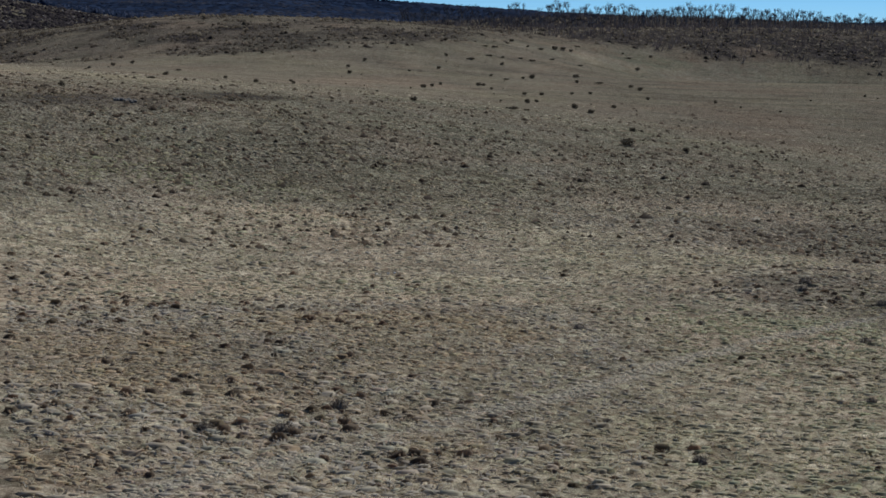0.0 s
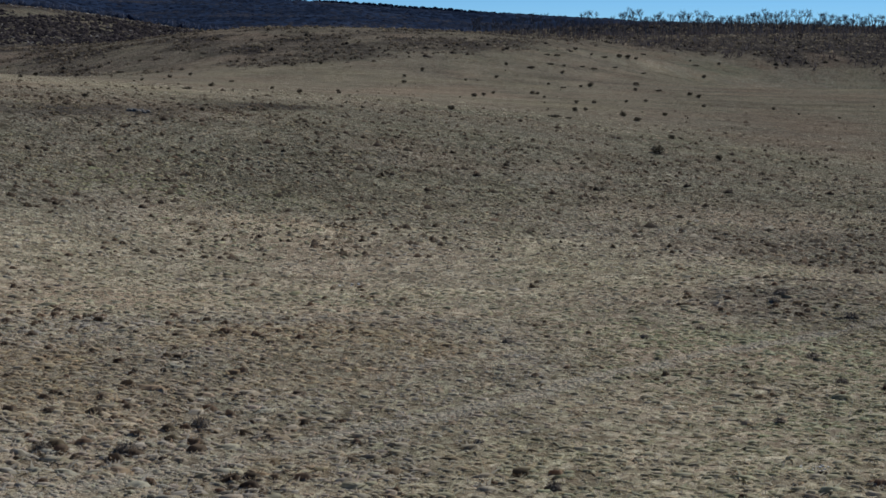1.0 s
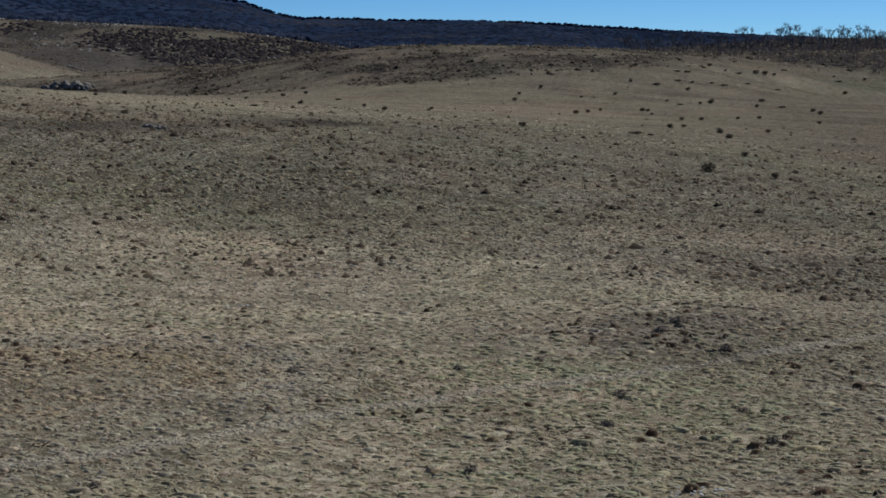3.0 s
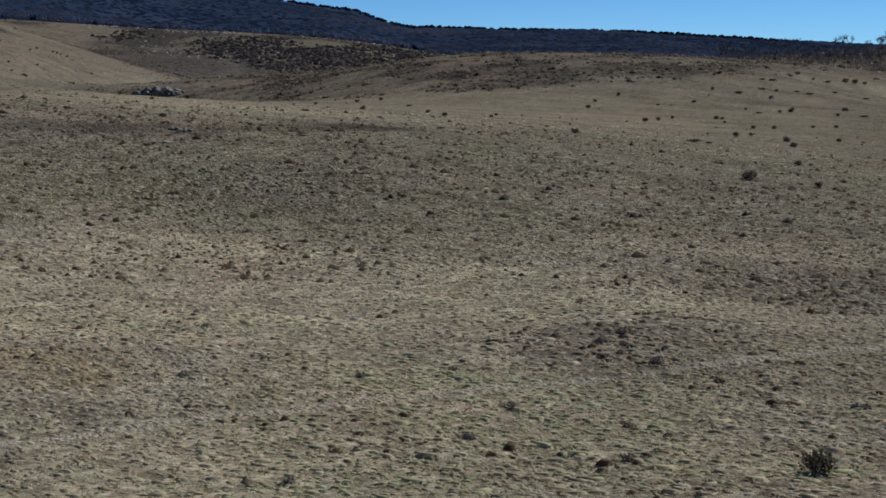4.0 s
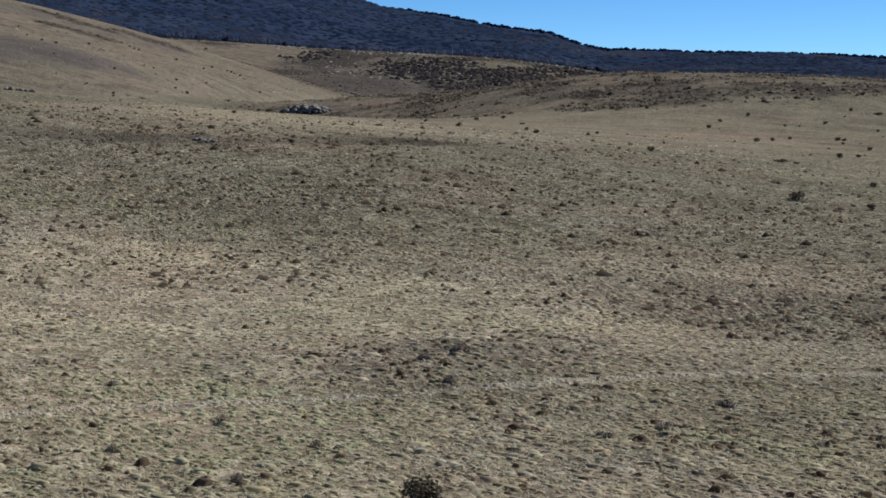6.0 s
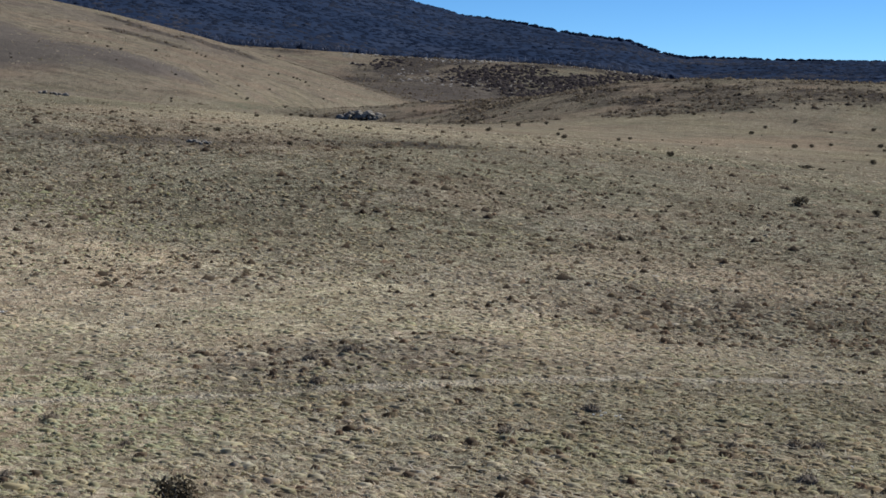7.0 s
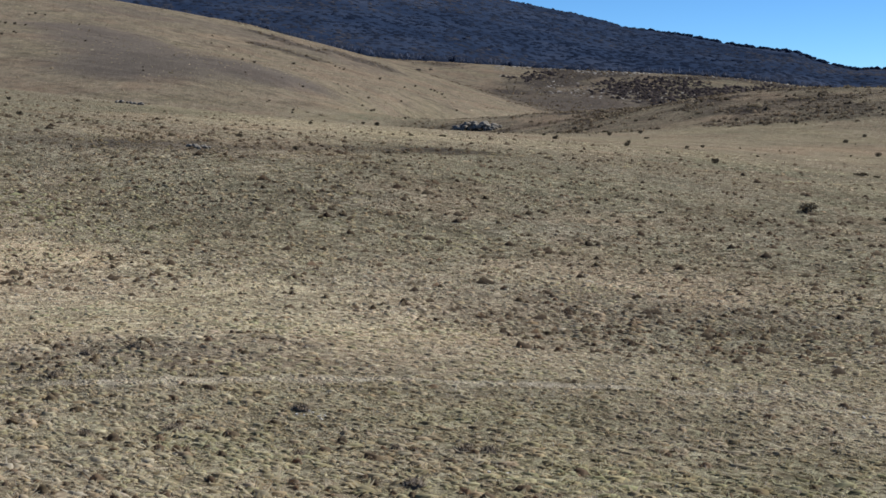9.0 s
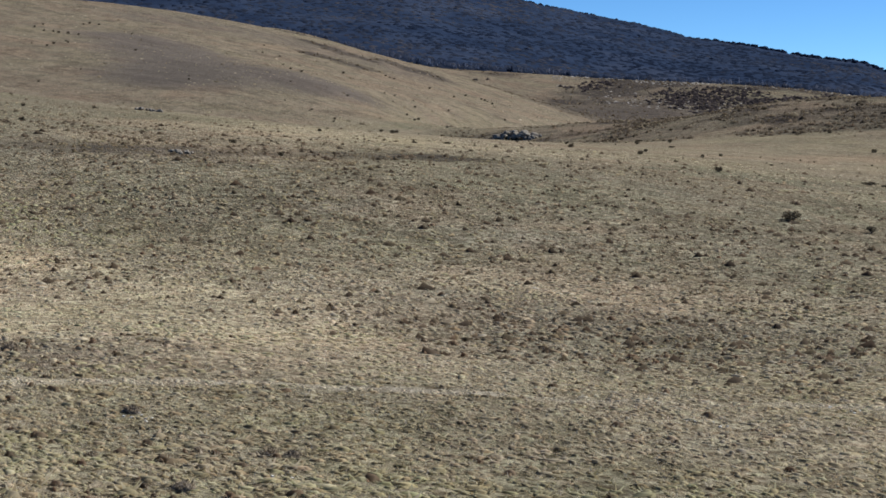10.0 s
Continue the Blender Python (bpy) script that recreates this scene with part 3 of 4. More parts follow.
def field_tufts():
    for name, step, low, high, seed, blades, scale in (("grass_hummocks", 0.4, 0, 34, 5, 7, 0.19), ("field_hummocks", 0.6, 34, 150, 6, 3, 0.21)):
        x, y, g = field_grid(step, low, high, seed)
        rough = roughness(x, y)
        keep = g.uniform(0, 1, len(x)) < (0.55 + 0.4 * rough) * (1 - 0.55 * near_line(x, y, TRAIL, 0.7)) * (1 - smooth(95, 150, y - 0.12 * x - 24 + 9 * value_noise(x, y, 12, 68, 2)))
        x, y, rough = x[keep], y[keep], rough[keep]
        size = np.minimum(np.exp(g.normal(math.log(scale), 0.34, len(x))), 0.4) * (0.45 + 0.55 * rough) * g.uniform(0.75, 1.15, len(x))
        tone, hue = grass_look(x, y, g)
        tagged(build_tufts(name, x, y, size, tone, seed + 1, blades=blades, blade_height=0.42, rim_shade=-0.19, blade_width=1.3, droop=1.9, jitter=1.6, hue=hue, steep=0.47, mottle=0.2, long=2.0), "hummocks of short dry grass in straw and brown", "grass", kind="stuff")
    x, y, g = scatter(30000, 180, 345, 8, -24, 50)
    keep = g.uniform(0, 1, len(x)) < 1 - smooth(215, 335, np.hypot(x - 40, y + 60))
    x, y = x[keep], y[keep]
    size = np.exp(g.normal(math.log(0.17), 0.34, len(x))) * (0.6 + 0.0025 * (y + 60))
    tone, hue = grass_look(x, y, g)
    tagged(build_tufts("grass_tussocks", x, y, size, tone, 9, blades=3, dome="low", blade_height=0.42, tall=(0.2, 0.45), rim_shade=-0.16, blade_width=1.7, droop=1.35, jitter=1.5, hue=hue), "short dry tussock grass in straw and brown", "grass", kind="stuff")
    x, y, g = field_grid(0.7, 0, 140, 17)
    keep = g.uniform(0.9, 3.5, len(x)) < roughness(x, y) ** 2 + 0.9 * value_noise(x, y, 3.5, 67, 2)
    x, y = x[keep], y[keep]
    size = np.minimum(np.exp(g.normal(math.log(0.17), 0.4, len(x))), 0.34) * (0.55 + 0.45 * roughness(x, y))
    tone = 0.74 + g.normal(0, 0.18, len(x))
    tagged(build_tufts("brown_tussocks", x, y, size, tone, 18, blades=12, mat=BROWN, blade_height=0.52, blade_width=0.9, steep=1.15, rim_shade=-0.2, long=1.6), "small brown tussocks dotted over the near field", "grass", kind="stuff")
    g = np.random.RandomState(23)
    at = g.uniform(0, len(TRAIL) - 1, 2600)
    x = np.interp(at, np.arange(len(TRAIL)), [p[0] for p in TRAIL])
    y = np.interp(at, np.arange(len(TRAIL)), [p[1] for p in TRAIL])
    x, y = x + g.normal(0, 0.2, len(x)) - 0.5 * value_noise(x, y, 8, 37, 3), y + g.normal(0, 0.2, len(x)) - 0.5 * value_noise(x, y, 8, 37, 3)
    keep = g.uniform(-0.9, 0.5, len(x)) < value_noise(x, y, 5, 43, 2)
    x, y = x[keep], y[keep]
    tagged(build_tufts("trail_grass", x, y, g.uniform(0.1, 0.2, len(x)), np.full(len(x), 1.0), 24, blades=3, blade_height=0.3, blade_width=1.2, droop=1.6, rim_shade=-0.1, steep=0.4, long=1.6, hue=np.full(len(x), 0.5)), "pale trodden dry grass along the narrow trail", "grass", kind="stuff")
    x, y, g = field_grid(0.5, 0, 80, 21)
    keep = g.uniform(-1.0, 0.8, len(x)) < value_noise(x, y, 3, 66, 3)
    x, y = x[keep], y[keep]
    size = g.uniform(0.08, 0.18, len(x))
    tagged(build_tufts("pale_stalks", x, y, size, np.full(len(x), 0.9), 22, blades=4, dome=False, blade_height=1.1, blade_width=0.8, droop=1.4), "pale dead grass stalks among the tussocks", "grass", kind="stuff")
    x, y, g = scatter(26000, 165, 350, 19, -22, 42)
    keep = g.uniform(-0.9, 0.9, len(x)) < value_noise(x, y, 12, 64, 3) + 0.35 * cover(x, y)[1] - 0.6 * cover(x, y)[0] - 0.1
    x, y = x[keep], y[keep]
    keep = g.uniform(0, 1, len(x)) < 1 - 0.8 * smooth(230, 345, np.hypot(x - 40, y + 60))
    x, y = x[keep], y[keep]
    size = np.minimum(np.exp(g.normal(math.log(0.2), 0.42, len(x))), 0.5)
    tone = 0.4 + g.normal(0, 0.2, len(x))
    tagged(build_tufts("far_brown_tussocks", x, y, size, tone, 20, blades=3, dome="low", mat=BROWN, blade_height=0.7, tall=(0.5, 0.85)), "brown tussocks dotted over the middle of the field", "grass", kind="stuff")


def heath_tufts():
    x, y, g = scatter(60000, 425, 1750, 25, -22, 40)
    heath = cover(x, y)[2]
    keep = g.uniform(0.1, 1.0, len(x)) < heath
    x, y = x[keep], y[keep]
    size = np.minimum(np.exp(g.normal(math.log(0.42), 0.35, len(x))), 0.8) * (0.55 + np.hypot(x, y) / 700)
    tone = 0.09 + 0.45 * g.uniform(0, 1, len(x)) ** 3
    tagged(build_tufts("heath", x, y, size, tone, 26, blades=4, dome="low", blade_height=1.0, tall=(0.4, 0.85)), "low dark brown heath on the stony rise", "heath", kind="stuff")


def heath_clumps():
    """Low dark bushes over the near rise."""
    x, y, g = scatter(60000, 380, 780, 27, -24, 32)
    heath = cover(x, y)[2]
    keep = g.uniform(0.05, 1.3, len(x)) < heath
    x, y = x[keep], y[keep]
    size = np.minimum(np.exp(g.normal(math.log(0.45), 0.45, len(x))), 1.1)
    tone = 0.1 + 0.4 * g.uniform(0, 1, len(x)) ** 2
    tagged(build_tufts("heath_clumps", x, y, size, tone, 28, blades=3, dome="low", tall=(0.5, 0.95)), "low dark brown bushes over the stony rise", "heath", kind="stuff")


field_tufts()
heath_clumps()
heath_tufts()


def scree():
    """Pale stones strewn over the far moor."""
    x, y, g = scatter(10000, 1300, 1720, 35, 6, 28)
    r, az = np.hypot(x - HUB[0], y - HUB[1]), np.degrees(np.arctan2(-(x - HUB[0]), y - HUB[1]))
    keep = g.uniform(-0.4, 1.2, len(x)) < value_noise(x, y, 90, 36, 3) * 1.4 - smooth(22.5, 24.5, az) * (1 - smooth(1300, 1360, r))
    x, y = x[keep], y[keep]
    tagged(build_tufts("scree", x, y, g.uniform(0.6, 2.0, len(x)), g.uniform(0.0, 1, len(x)), 37, blades=1, dome="low", mat=SCREE, blade_height=0.3), "pale stones strewn over the dark moor", "scree", kind="stuff")


scree()


def moor_bushes():
    """Dark bushes in stands over the far moor and along the hollow."""
    x, y, g = scatter(40000, 900, 1760, 38, 5, 32)
    r, az = np.hypot(x - HUB[0], y - HUB[1]), np.degrees(np.arctan2(-(x - HUB[0]), y - HUB[1]))
    stand = value_noise(x, y * 0.45, 60, 39, 3) + 0.3 * smooth(1150, 1300, r) - 0.5 * smooth(24.5, 27.5, az) + 0.55 * smooth(25.5, 22.5, az) * smooth(1270, 1310, r) * (1 - smooth(1420, 1500, r)) - 0.9 * smooth(22.5, 24.5, az) * (1 - smooth(1290, 1350, r)) - 0.5 * smooth(1480, 1600, r)
    keep = (g.uniform(-0.05, 0.75, len(x)) < stand) & (r > 1080)
    x, y = x[keep], y[keep]
    tagged(build_tufts("moor_bushes", x, y, g.uniform(1.2, 3.0, len(x)), 0.5 * g.uniform(0.0, 1.0, len(x)) ** 2, 40, blades=1, dome="low", mat=WOODS, tall=(0.5, 1.0)), "dark bushes in stands over the far moor", "heath", kind="stuff")


def ridge_wood():
    """Thin bare trees over the slope under the skyline ridge."""
    x, y, g = scatter(9000, 520, 790, 55, -22, 6)
    keep = (x + 20 * value_noise(x, y, 30, 56, 2) > 12) & (g.uniform(0, 1, len(x)) < 0.25 + 0.75 * smooth(520, 640, y + 30 * value_noise(x, y, 40, 58, 2)))
    x, y = x[keep], y[keep]
    tagged(build_tufts("ridge_wood", x, y, g.uniform(0.9, 2.2, len(x)), g.uniform(0.2, 0.8, len(x)), 59, blades=7, dome=False, mat=WOODS, blade_height=1.3, blade_width=0.7, droop=0.9, jitter=0.3), "thin bare brown trees and scrub under the ridge", "wood", kind="stuff")


moor_bushes()
ridge_wood()


def hill_tufts():
    """Tussocks over the long hill and the belt before it."""
    x, y, g = scatter(9000, 400, 1000, 45, 17, 48)
    keep = cover(x, y)[2] < 0.4
    x, y = x[keep], y[keep]
    size = np.exp(g.normal(math.log(0.34), 0.4, len(x))) * (0.4 + np.hypot(x, y) / 900)
    tone = 0.44 + 0.2 * value_noise(x, y, 40, 46, 3) + g.normal(0, 0.12, len(x))
    tagged(build_tufts("hill_tussocks", x, y, size, tone, 47, blades=2, dome="low"), "brown and straw tussocks over the long hill", "grass", kind="stuff")


hill_tufts()


def forest():
    g = np.random.RandomState(71)
    n = 46000
    r = np.exp(g.uniform(math.log(1760), math.log(4420), n))
    a = np.radians(g.uniform(-22, 56, n))
    x, y = HUB[0] - r * np.sin(a), HUB[1] + r * np.cos(a)
    keep = cover(x, y)[4] > 0.6
    x, y, r = x[keep], y[keep], r[keep]
    size = g.uniform(4.5, 8.5, len(x)) * (0.75 + r / 9000)
    tone = 0.6 + 0.6 * value_noise(x, y, 300, 73, 3) + 0.35 * (1 - smooth(1750, 2350, r + 500 * value_noise(x, y, 260, 77, 3))) + 0.15 * (1 - smooth(2000, 3400, r)) + g.normal(0, 0.13, len(x))
    tagged(build_tufts("forest", x, y, size, tone, 72, blades=0, dome="low", mat=FOREST_HAZED, blade_width=2.4, droop=0.5, jitter=0.3, tall=(0.12, 0.35), rim_shade=-0.03), "dark eucalypt forest on the far range, haze blue in its colour", "forest", kind="stuff")
    n = 2200
    r, a = g.uniform(4480, 4655, n), np.radians(g.uniform(-22, 56, n))
    x, y = HUB[0] - r * np.sin(a), HUB[1] + r * np.cos(a)
    tagged(build_tufts("crest_forest", x, y, g.uniform(6.0, 16.0, n), g.uniform(0.0, 0.35, n), 75, blades=0, dome=True, mat=FOREST_HAZED), "dark eucalypt crowns along the crest of the range", "forest", kind="stuff")
    n = 7000
    r = g.uniform(1600, 1800, n)
    a = np.radians(g.uniform(0, 48, n))
    x, y = HUB[0] - r * np.sin(a), HUB[1] + r * np.cos(a)
    keep = g.uniform(-0.6, 0.7, n) < value_noise(x, y, 60, 76, 3)
    x, y = x[keep], y[keep]
    size = g.uniform(4.0, 8.5, len(x))
    tagged(build_tufts("forest_edge", x, y, size, g.uniform(0.35, 0.85, len(x)), 74, blades=5, dome="low", mat=FOREST_HAZED, blade_width=0.5, tall=(0.4, 0.9)), "pale bare-limbed trees along the forest edge", "forest", kind="stuff")


forest()


# ---- shrubs ----
def part(name, bm, mat, parent, label=""):
    me = bpy.data.meshes.new(name)
    bm.to_mesh(me)
    bm.free()
    me.materials.append(mat)
    ob = new(name, me)
    ob.parent = parent
    return tagged(ob, label)


def limb(bm, a, b, ra, rb, sides=5):
    a, b = Vector(a), Vector(b)
    q = (b - a).to_track_quat("Z", "Y").to_matrix()
    rings = []
    for c, r in ((a, ra), (b, rb)):
        rings.append([bm.verts.new(c + q @ Vector((r * math.cos(6.2832 * k / sides), r * math.sin(6.2832 * k / sides), 0))) for k in range(sides)])
    for k in range(sides):
        bm.faces.new((rings[0][k], rings[0][(k + 1) % sides], rings[1][(k + 1) % sides], rings[1][k]))
    bm.faces.new(rings[1])


def make_shrub(seed, leaves=640):
    """A low wind-cut shrub about one metre wide."""
    g = random.Random(seed)
    ob = new("shrub")
    tagged(ob, "low dark olive shrub standing alone in dry grass", "shrub", "shrubs over the field")
    stems, crown = bmesh.new(), bmesh.new()
    lobes = []
    for k in range(7):
        a, d = 6.2832 * k / 7 + g.uniform(-0.4, 0.4), g.uniform(0.1, 0.34)
        tip = (d * math.cos(a), d * math.sin(a), g.uniform(0.16, 0.42))
        limb(stems, (0.04 * math.cos(a), 0.04 * math.sin(a), -0.1), tip, 0.022, 0.008)
        lobes.append((Vector(tip), g.uniform(0.17, 0.27)))
    for k in range(leaves):
        c, r = g.choice(lobes)
        v = Vector((g.gauss(0, 1), g.gauss(0, 1), g.gauss(0, 1))).normalized() * r * g.uniform(0.5, 1.15)
        v.z *= 0.95
        p = c + v
        p.z = max(p.z, 0.03)
        s = g.uniform(0.025, 0.06)
        u = Vector((g.gauss(0, 1), g.gauss(0, 1), g.gauss(0, 1))).normalized() * s
        w = u.cross(Vector((g.gauss(0, 1), g.gauss(0, 1), g.gauss(0, 1)))).normalized() * s * 0.7
        crown.faces.new([crown.verts.new(p + q) for q in (-u, w, u * 1.1, -w)])
    part("stems", stems, BARK, ob)
    part("foliage", crown, LEAF, ob, "dense dark olive foliage")
    return ob


# plan positions and width
SHRUBS_NEAR = [(31.1, 59.1, 1.4), (21.8, 174.8, 2.2), (29.0, 176.0, 1.3), (-4.6, 216.5, 1.4), (-31.6, 247.0, 1.4), (24.0, 243.0, 1.6), (14.4, 257.8, 1.6),
               (-26.5, 258.4, 1.0), (-48.0, 254.0, 1.4), (-44.0, 169.5, 1.1), (-28.3, 160.0, 0.9), (-77.0, 166.0, 1.1), (-66.5, 212.0, 1.0), (-88.0, 259.5, 1.1), (-11.5, 250.0, 0.6),
               (26.0, 203.0, 1.4), (16.4, 264.2, 1.2)]
SHRUBS_FAR = [(-4.2, 287.4, 1.7), (-2.6, 293.7, 1.3), (15.4, 286.6, 1.3), (18.9, 290.0, 1.4), (25.7, 298.7, 1.2), (29.8, 303.1, 1.3), (6.9, 308.4, 1.6), (8.0, 309.3, 1.4), (-21.0, 323.0, 1.5), (-1.6, 349.6, 1.5),
              (-22.3, 339.9, 1.3), (20.1, 341.7, 2.0), (17.8, 338.6, 1.2), (10.5, 340.6, 1.2), (31.2, 354.3, 1.9), (14.2, 372.5, 1.6), (14.9, 385.5, 1.3), (-71.2, 337.0, 1.4), (-73.0, 325.0, 1.4), (22.5, 256.0, 1.7),
              (30.5, 266.7, 1.3), (-19.4, 355.0, 1.5), (-8.3, 338.8, 1.0), (-1.0, 302.6, 1.0), (9.3, 298.2, 0.9), (29.9, 335.3, 1.3), (0.2, 376.8, 1.4), (-45.0, 363.5, 1.5), (-28.1, 268.6, 1.1), (-39.2, 263.4, 1.1)]
SHRUBS_SLOPE = [(18.7, 420.8, 1.9), (22.9, 414.3, 1.2), (31.0, 423.0, 2.4), (33.6, 425.0, 2.2), (36.0, 427.0, 1.6), (54.6, 421.1, 2.0), (41.2, 328.6, 1.5), (42.3, 320.7, 1.6), (40.7, 296.5, 1.2), (53.2, 445.4, 1.2),
                (61.8, 447.2, 1.7), (-113.0, 387.0, 1.4), (-97.0, 389.5, 1.4), (0.0, 399.0, 1.8), (-56.9, 170.3, 0.7), (-73.6, 239.3, 1.2), (-107.8, 191.3, 1.0), (-69.8, 290.0, 1.2), (-85.1, 251.3, 1.0)]
# flattened shrubs along the slope, standing in for dark small ledges and low bushes
MATS = [(6.4, 376.0, 2.2), (11.4, 385.5, 1.8), (19.6, 389.0, 1.5), (22.7, 388.5, 1.8), (28.6, 398.5, 1.6), (54.1, 438.5, 2.0), (13.1, 399.8, 2.0), (39.2, 442.2, 1.6), (26.5, 414.4, 2.0), (10.7, 398.8, 1.6),
        (36.1, 398.0, 1.6), (13.7, 332.7, 1.3), (35.2, 338.1, 1.8), (-41.6, 209.4, 1.3), (-55.1, 305.1, 1.3), (-97.9, 373.5, 1.8), (-111.2, 389.1, 1.8), (10.6, 229.0, 1.8), (12.6, 228.6, 1.1), (-13.9, 136.1, 0.7), (12.2, 162.2, 0.8)]
HILL_SHRUBS = [(-526.9, 545.0, 1.8), (-518.9, 532.9, 1.5), (-503.4, 525.8, 1.5), (-498.7, 527.8, 1.8), (-493.5, 526.5, 2.2), (-489.4, 528.6, 2.4), (-486.3, 532.6, 1.8), (-451.8, 488.1, 2.0), (-445.3, 478.8, 1.6), (-460.1, 502.2, 1.9),
               (-456.0, 500.0, 1.4), (-530.6, 574.8, 1.5), (-532.8, 581.1, 2.2), (-529.0, 584.1, 1.8), (-493.7, 574.4, 1.3), (-426.3, 513.5, 1.7), (-381.4, 441.8, 1.0), (-364.6, 406.9, 1.4), (-476.8, 655.9, 1.5), (-452.4, 627.5, 1.4),
               (-444.0, 631.7, 1.5), (-410.0, 595.2, 1.4), (-367.1, 551.6, 1.7), (-350.2, 539.5, 2.0), (-402.1, 632.9, 2.2), (-292.8, 500.2, 1.6), (-320.7, 560.8, 1.2), (-321.9, 569.7, 1.3), (-310.4, 486.3, 1.1), (-254.2, 445.0, 1.5)]
HILL_SHRUBS_LOW = [(-414.8, 685.0, 1.8), (-410.0, 682.5, 1.6), (-406.0, 680.9, 1.8), (-386.5, 686.7, 1.8), (-308.1, 566.3, 1.8), (-275.8, 524.5, 2.0), (-279.0, 521.0, 1.6), (-317.7, 605.7, 1.6), (-361.6, 673.4, 1.6), (-382.7, 715.4, 2.0),
                   (-224.9, 471.7, 1.3), (-316.6, 652.5, 1.6), (-261.9, 502.9, 1.8), (-378.7, 724.9, 1.8), (-375.0, 722.5, 2.0), (-371.5, 720.0, 1.6), (-363.3, 712.3, 2.2), (-392.1, 695.0, 1.7), (-251.4, 441.1, 1.2), (-330.0, 450.1, 1.3)]


def place_shrubs():
    kinds = [make_shrub(101 + k) for k in range(4)]
    g = random.Random(9)
    spots = SHRUBS_NEAR + SHRUBS_FAR + SHRUBS_SLOPE + HILL_SHRUBS + HILL_SHRUBS_LOW
    for k in range(14):                      # small ones over the far side of the belt
        spots.append((g.uniform(48, 110), g.uniform(250, 410), g.uniform(0.6, 1.2)))
    for k in range(40):                      # small ones over the belt and the rise
        spots.append((g.uniform(-100, 40), g.uniform(255, 400), g.uniform(0.3, 0.6)))
    for k in range(30):                      # small ones over the long hill
        spots.append((g.uniform(-480, -255), g.uniform(440, 760), g.uniform(0.6, 1.1)))
    for k, (x, y, w) in enumerate(spots):
        z = float(height(np.array([x]), np.array([y]))[0])
        m = pose(x, y, z - 0.02, 0, 0, g.uniform(0, 360)) @ Matrix.Diagonal((w * 0.85, w * g.uniform(0.7, 0.95), w * g.uniform(0.7, 0.95), 1))
        if k < 4:
            kinds[k].matrix_basis = m
        else:
            src = kinds[k % 4]
            ob = copy_thing(src, Matrix())
            ob.matrix_basis = m
    for k, (x, y, w) in enumerate(MATS):
        z = float(height(np.array([x]), np.array([y]))[0])
        ob = copy_thing(kinds[k % 4], Matrix())
        ob.name = "heath_mat"
        tagged(ob, "flat dark mat along the slope, standing in for ledges and low bushes", "heath", "heath mats on the slope")
        ob.matrix_basis = pose(x, y, z - 0.04, 0, 0, g.uniform(-14, 14)) @ Matrix.Diagonal((w * 1.25, w * 0.6, w * 0.45, 1))


place_shrubs()


# ---- single tussocks ----
TUSSOCKS = [(21.4, 85.5, 1.0), (23.9, 78.5, 0.9), (19.8, 67.3, 0.8), (15.7, 74.4, 0.6), (19.8, 60.9, 0.6), (24.5, 65.5, 0.6), (32.7, 71.6, 0.6), (33.9, 74.4, 0.9), (6.4, 67.5, 0.7), (25.4, 59.1, 0.6),
            (43.0, 78.4, 0.7), (43.7, 78.7, 0.7), (44.6, 73.0, 0.8), (32.4, 71.9, 0.7), (39.4, 74.2, 0.6), (41.2, 77.0, 0.5), (-5.2, 47.0, 0.8), (-3.6, 50.4, 0.8), (8.2, 44.7, 0.6), (16.2, 53.8, 0.6),
            (12.7, 70.8, 0.5), (5.8, 49.5, 0.5), (-7.7, 46.6, 0.7), (31.3, 95.8, 0.5), (20.7, 83.2, 0.7), (34.9, 80.0, 0.9)]


def make_tussock(seed):
    """A rough tussock about one metre wide: a lumpy mound under drooping blades."""
    g = random.Random(seed)
    ob = new("tussock")
    tagged(ob, "dark brown grass tussock with drooping dry blades", "tussock", "large tussocks in the near field")
    mound, blades = bmesh.new(), bmesh.new()
    bmesh.ops.create_icosphere(mound, subdivisions=2, radius=0.42)
    sh = Vector((g.uniform(0, 50), g.uniform(0, 50), 0))
    for v in mound.verts:
        v.co *= 1 + 0.5 * noise.noise(v.co * 4 + sh)
        v.co.z = max(v.co.z * 0.62, -0.1)
    for k in range(150):
        a, d = g.uniform(0, 6.2832), 0.4 * math.sqrt(g.uniform(0, 1))
        p = Vector((d * math.cos(a), d * math.sin(a), 0.22 * (1 - (d / 0.45) ** 2)))
        out = Vector((math.cos(a + g.gauss(0, 0.5)), math.sin(a + g.gauss(0, 0.5)), 0))
        reach, tall = g.uniform(0.08, 0.26), g.uniform(0.05, 0.2)
        side = Vector((-out.y, out.x, 0)) * g.uniform(0.008, 0.02)
        mid = p + out * reach * 0.5 + Vector((0, 0, tall))
        tip = p + out * reach + Vector((0, 0, tall * g.uniform(0.2, 0.9)))
        q = [blades.verts.new(c) for c in (p - side, p + side, mid + side, mid - side, tip)]
        blades.faces.new(q[:4])
        blades.faces.new((q[3], q[2], q[4]))
    part("mound", mound, MOUND, ob)
    part("grass_tuft", blades, BLADE, ob, "dry brown drooping blades")
    return ob


def place_tussocks():
    kinds = [make_tussock(501 + k) for k in range(4)]
    g = random.Random(29)
    for k, (x, y, w) in enumerate(TUSSOCKS):
        ob = kinds[k] if k < 4 else copy_thing(kinds[k % 4], Matrix())
        ob.matrix_basis = pose(x, y, float(height(np.array([x]), np.array([y]))[0]) - 0.02, 0, 0, g.uniform(0, 360)) @ Matrix.Diagonal((w, w * g.uniform(0.7, 1.0), w * g.uniform(0.8, 1.1), 1))


place_tussocks()


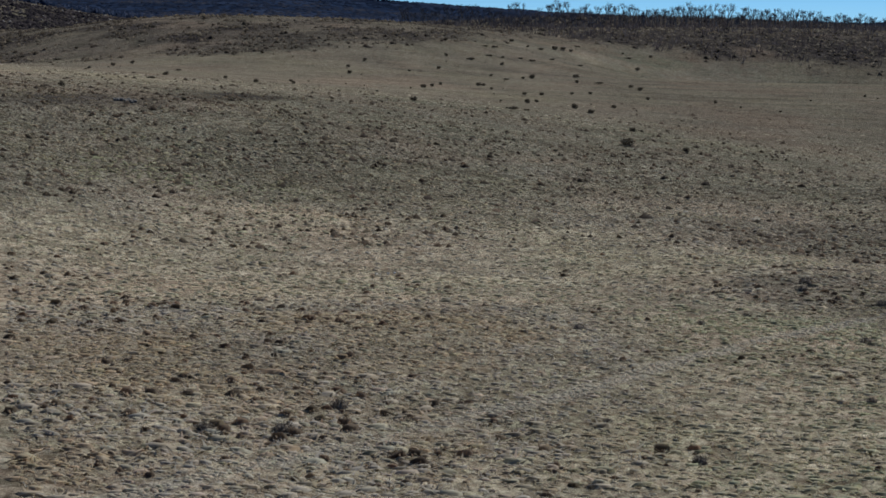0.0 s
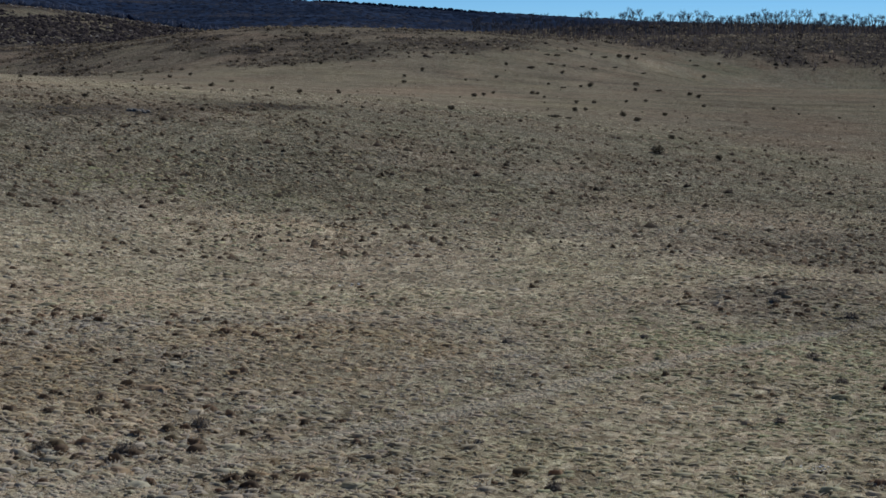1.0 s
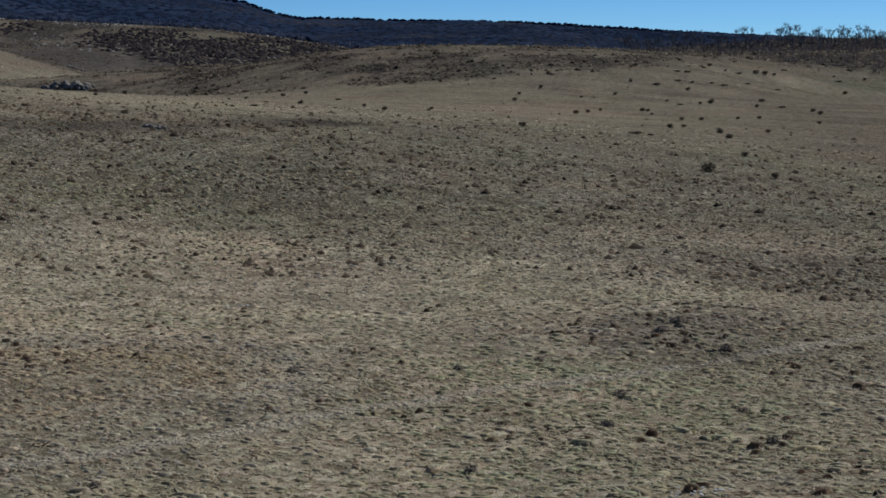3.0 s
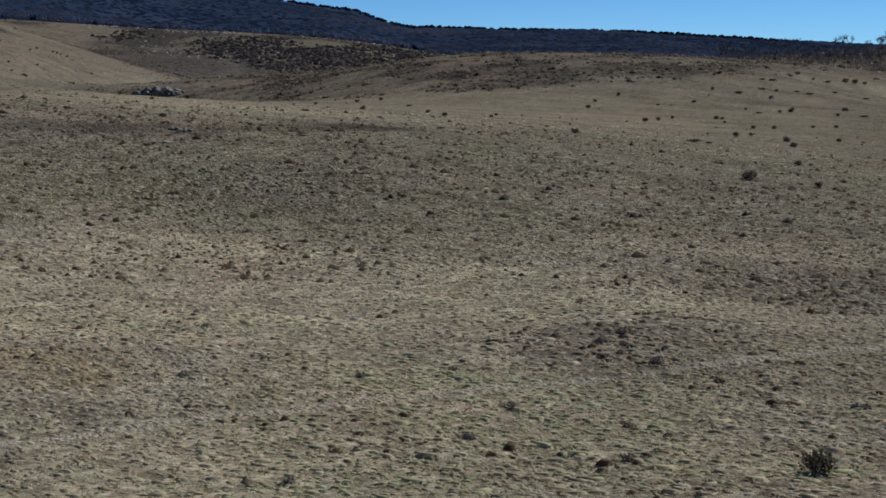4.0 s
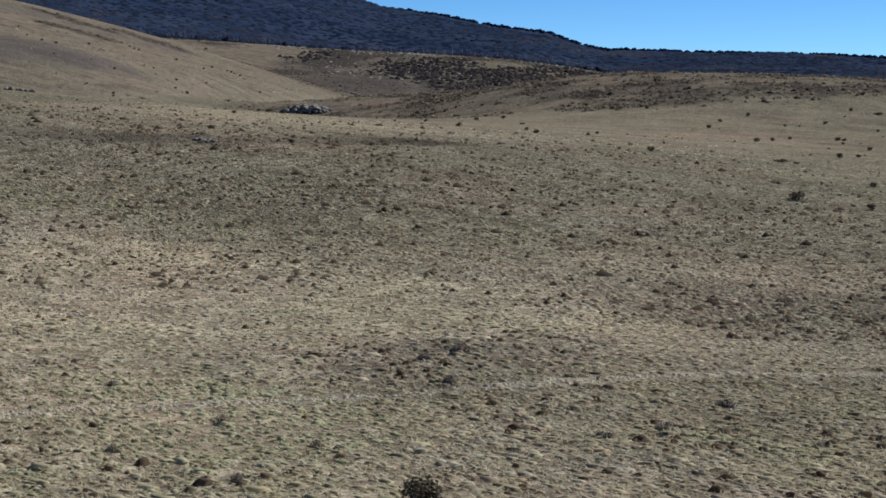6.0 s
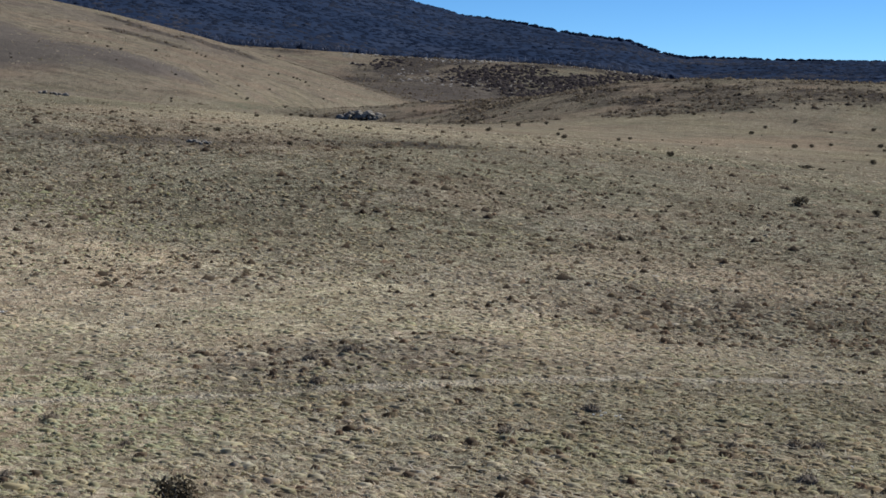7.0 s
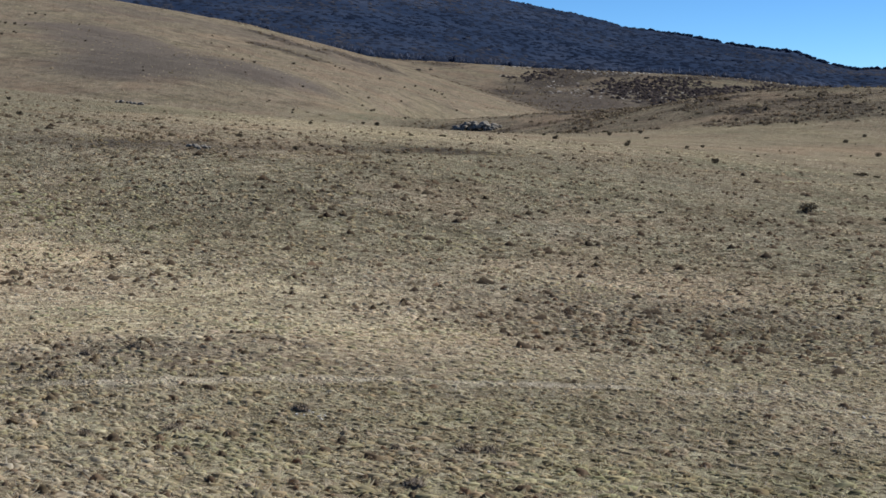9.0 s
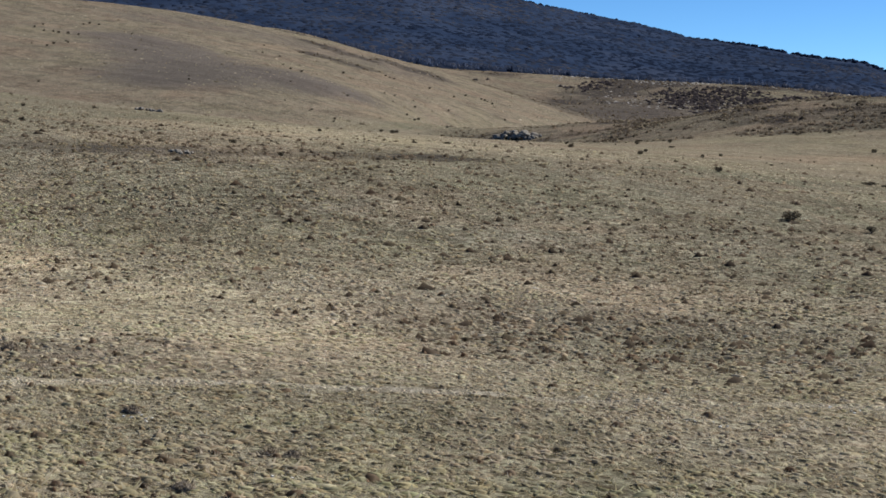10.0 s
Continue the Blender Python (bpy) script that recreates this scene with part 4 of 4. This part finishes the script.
# ---- trees on the ridge ----
def make_tree(seed):
    """A bare mountain gum about seven metres high."""
    g = random.Random(seed)
    ob = new("tree")
    tagged(ob, "thin bare grey-trunked gum tree on the skyline ridge", "tree", "trees on the ridge")
    wood, twigs = bmesh.new(), bmesh.new()
    tips = []

    def grow(p, d, length, r, depth):
        q = p + d * length
        limb(wood, p, q, r, r * 0.62, 5 if depth > 2 else 3)
        if depth == 0:
            tips.append((q, d))
            return
        for k in range(g.choice((2, 3, 3))):
            side = Vector((g.gauss(0, 1), g.gauss(0, 1), g.uniform(0.0, 0.9))).normalized()
            grow(q - d * length * g.uniform(0, 0.45), (d * 0.95 + side * 0.6).normalized(), length * g.uniform(0.5, 0.75), r * 0.58, depth - 1)

    lean = Vector((g.uniform(-0.12, 0.12), g.uniform(-0.12, 0.12), 1)).normalized()
    grow(Vector((0, 0, -0.3)), lean, g.uniform(2.4, 3.2), 0.17, 3)
    for p, d in tips:
        for k in range(8):
            v = (d + Vector((g.gauss(0, 0.7), g.gauss(0, 0.7), g.gauss(0.3, 0.5)))).normalized() * g.uniform(0.5, 1.3)
            s = v.cross(Vector((g.gauss(0, 1), g.gauss(0, 1), g.gauss(0, 1)))).normalized() * g.uniform(0.02, 0.045)
            twigs.faces.new([twigs.verts.new(q) for q in (p - s, p + s, p + v)])
    part("trunk", wood, BARK, ob, "grey trunk and limbs")
    part("crown", twigs, TWIG, ob, "sparse brown twigs")
    return ob


def place_trees():
    kinds = [make_tree(201 + k) for k in range(5)]
    g = random.Random(19)
    for k in range(270):
        a, r = radians(-17.5 + 19.3 * (k + g.uniform(0, 1)) / 270), g.uniform(590, 640)
        x, y = -r * math.sin(a), r * math.cos(a)
        s = g.uniform(0.75, 1.4)
        m = pose(x, y, float(height(np.array([x]), np.array([y]))[0]) - 0.05, 0, 0, g.uniform(0, 360)) @ Matrix.Scale(s, 4)
        if k < 5:
            kinds[k].matrix_basis = m
        else:
            ob = copy_thing(kinds[k % 5], Matrix())
            ob.matrix_basis = m


place_trees()


# ---- rocks ----
def boulder_mesh(seed, mat=None):
    g = random.Random(seed)
    bm = bmesh.new()
    bmesh.ops.create_icosphere(bm, subdivisions=2, radius=0.5)
    sh = Vector((g.uniform(0, 50), g.uniform(0, 50), g.uniform(0, 50)))
    for v in bm.verts:
        v.co *= 1 + 0.45 * noise.noise(v.co * 1.7 + sh) + 0.15 * noise.noise(v.co * 5 + sh)
        for ax in range(3):
            v.co[ax] = max(-0.42, min(0.42, v.co[ax]))
    me = bpy.data.meshes.new("boulder")
    bm.to_mesh(me)
    bm.free()
    me.materials.append(mat or ROCK)
    return me


BOULDERS = [boulder_mesh(301 + k) for k in range(5)]
STONES = [boulder_mesh(321 + k, QUARTZ) for k in range(5)]


def outcrop(label, x, y, length, depth, tall, count, seed, smin, smax, group="", name="rock_outcrop", kinds=None):
    """A heap of boulders in one place, each boulder a part."""
    g = random.Random(seed)
    z0 = float(height(np.array([x]), np.array([y]))[0])
    ob = tagged(new(name), label, "rocks", group)
    ob.matrix_basis = pose(x, y, z0)
    for k in range(count):
        u, v = g.uniform(-0.5, 0.5), g.uniform(-0.5, 0.5)
        s = g.uniform(smin, smax)
        px, py = u * length, v * depth
        ground = float(height(np.array([x + px]), np.array([y + py]))[0]) - z0
        lift = tall * max(0, 1 - (2 * u) ** 2) * max(0, 1 - (2 * v) ** 2) * g.uniform(0.2, 0.9)
        b = new("boulder" if kinds is None else "stone", (kinds or BOULDERS)[k % 5])
        b.parent = ob
        b.matrix_basis = pose(px, py, ground + lift + s * 0.12, g.uniform(-25, 25), g.uniform(-25, 25), g.uniform(0, 360)) @ Matrix.Diagonal((s * g.uniform(0.9, 1.6), s, s * g.uniform(0.6, 0.95) * (0.6 if kinds else 1), 1))


outcrop("pale grey granite boulders heaped at the foot of the hill", -184, 452, 17, 6, 2.6, 72, 401, 0.8, 2.3)
outcrop("small pale boulders half sunk in the grass", -32.4, 149.6, 2.6, 2.0, 0.15, 14, 402, 0.2, 0.6)
outcrop("low grey boulders half sunk in the grass", -116, 225, 5.5, 3, 0.3, 16, 403, 0.3, 0.9)
outcrop("grey boulders strewn in the hollow behind the hill", -428, 990, 16, 9, 1.2, 18, 411, 0.9, 2.4)
outcrop("scatter of small white stones on bare earth", 23.2, 51.6, 1.7, 1.3, 0.0, 44, 404, 0.05, 0.15, name="stone_scatter", kinds=STONES)
outcrop("few pale stones lying in the grass", 35.8, 79.7, 1.2, 0.8, 0.0, 12, 405, 0.07, 0.2, name="stone_scatter", kinds=STONES)
outcrop("few white stones lying on bare ground", 16.1, 46.8, 0.9, 0.7, 0.0, 14, 406, 0.05, 0.12, name="stone_scatter", kinds=STONES)
outcrop("few white stones lying among the tussocks", 45.7, 76.0, 1.0, 0.9, 0.0, 12, 407, 0.05, 0.13, name="stone_scatter", kinds=STONES)
outcrop("single pale stones lying in the straw grass", -3.4, 89.8, 1.4, 0.8, 0.0, 6, 408, 0.1, 0.22, name="stone_scatter", kinds=STONES)
outcrop("few white stones lying in short grass", 50.4, 94.8, 2.0, 0.9, 0.0, 12, 409, 0.05, 0.14, name="stone_scatter", kinds=STONES)
outcrop("few white stones lying in the pale grass", 53.3, 101.7, 1.4, 0.9, 0.0, 9, 410, 0.06, 0.15, name="stone_scatter", kinds=STONES)
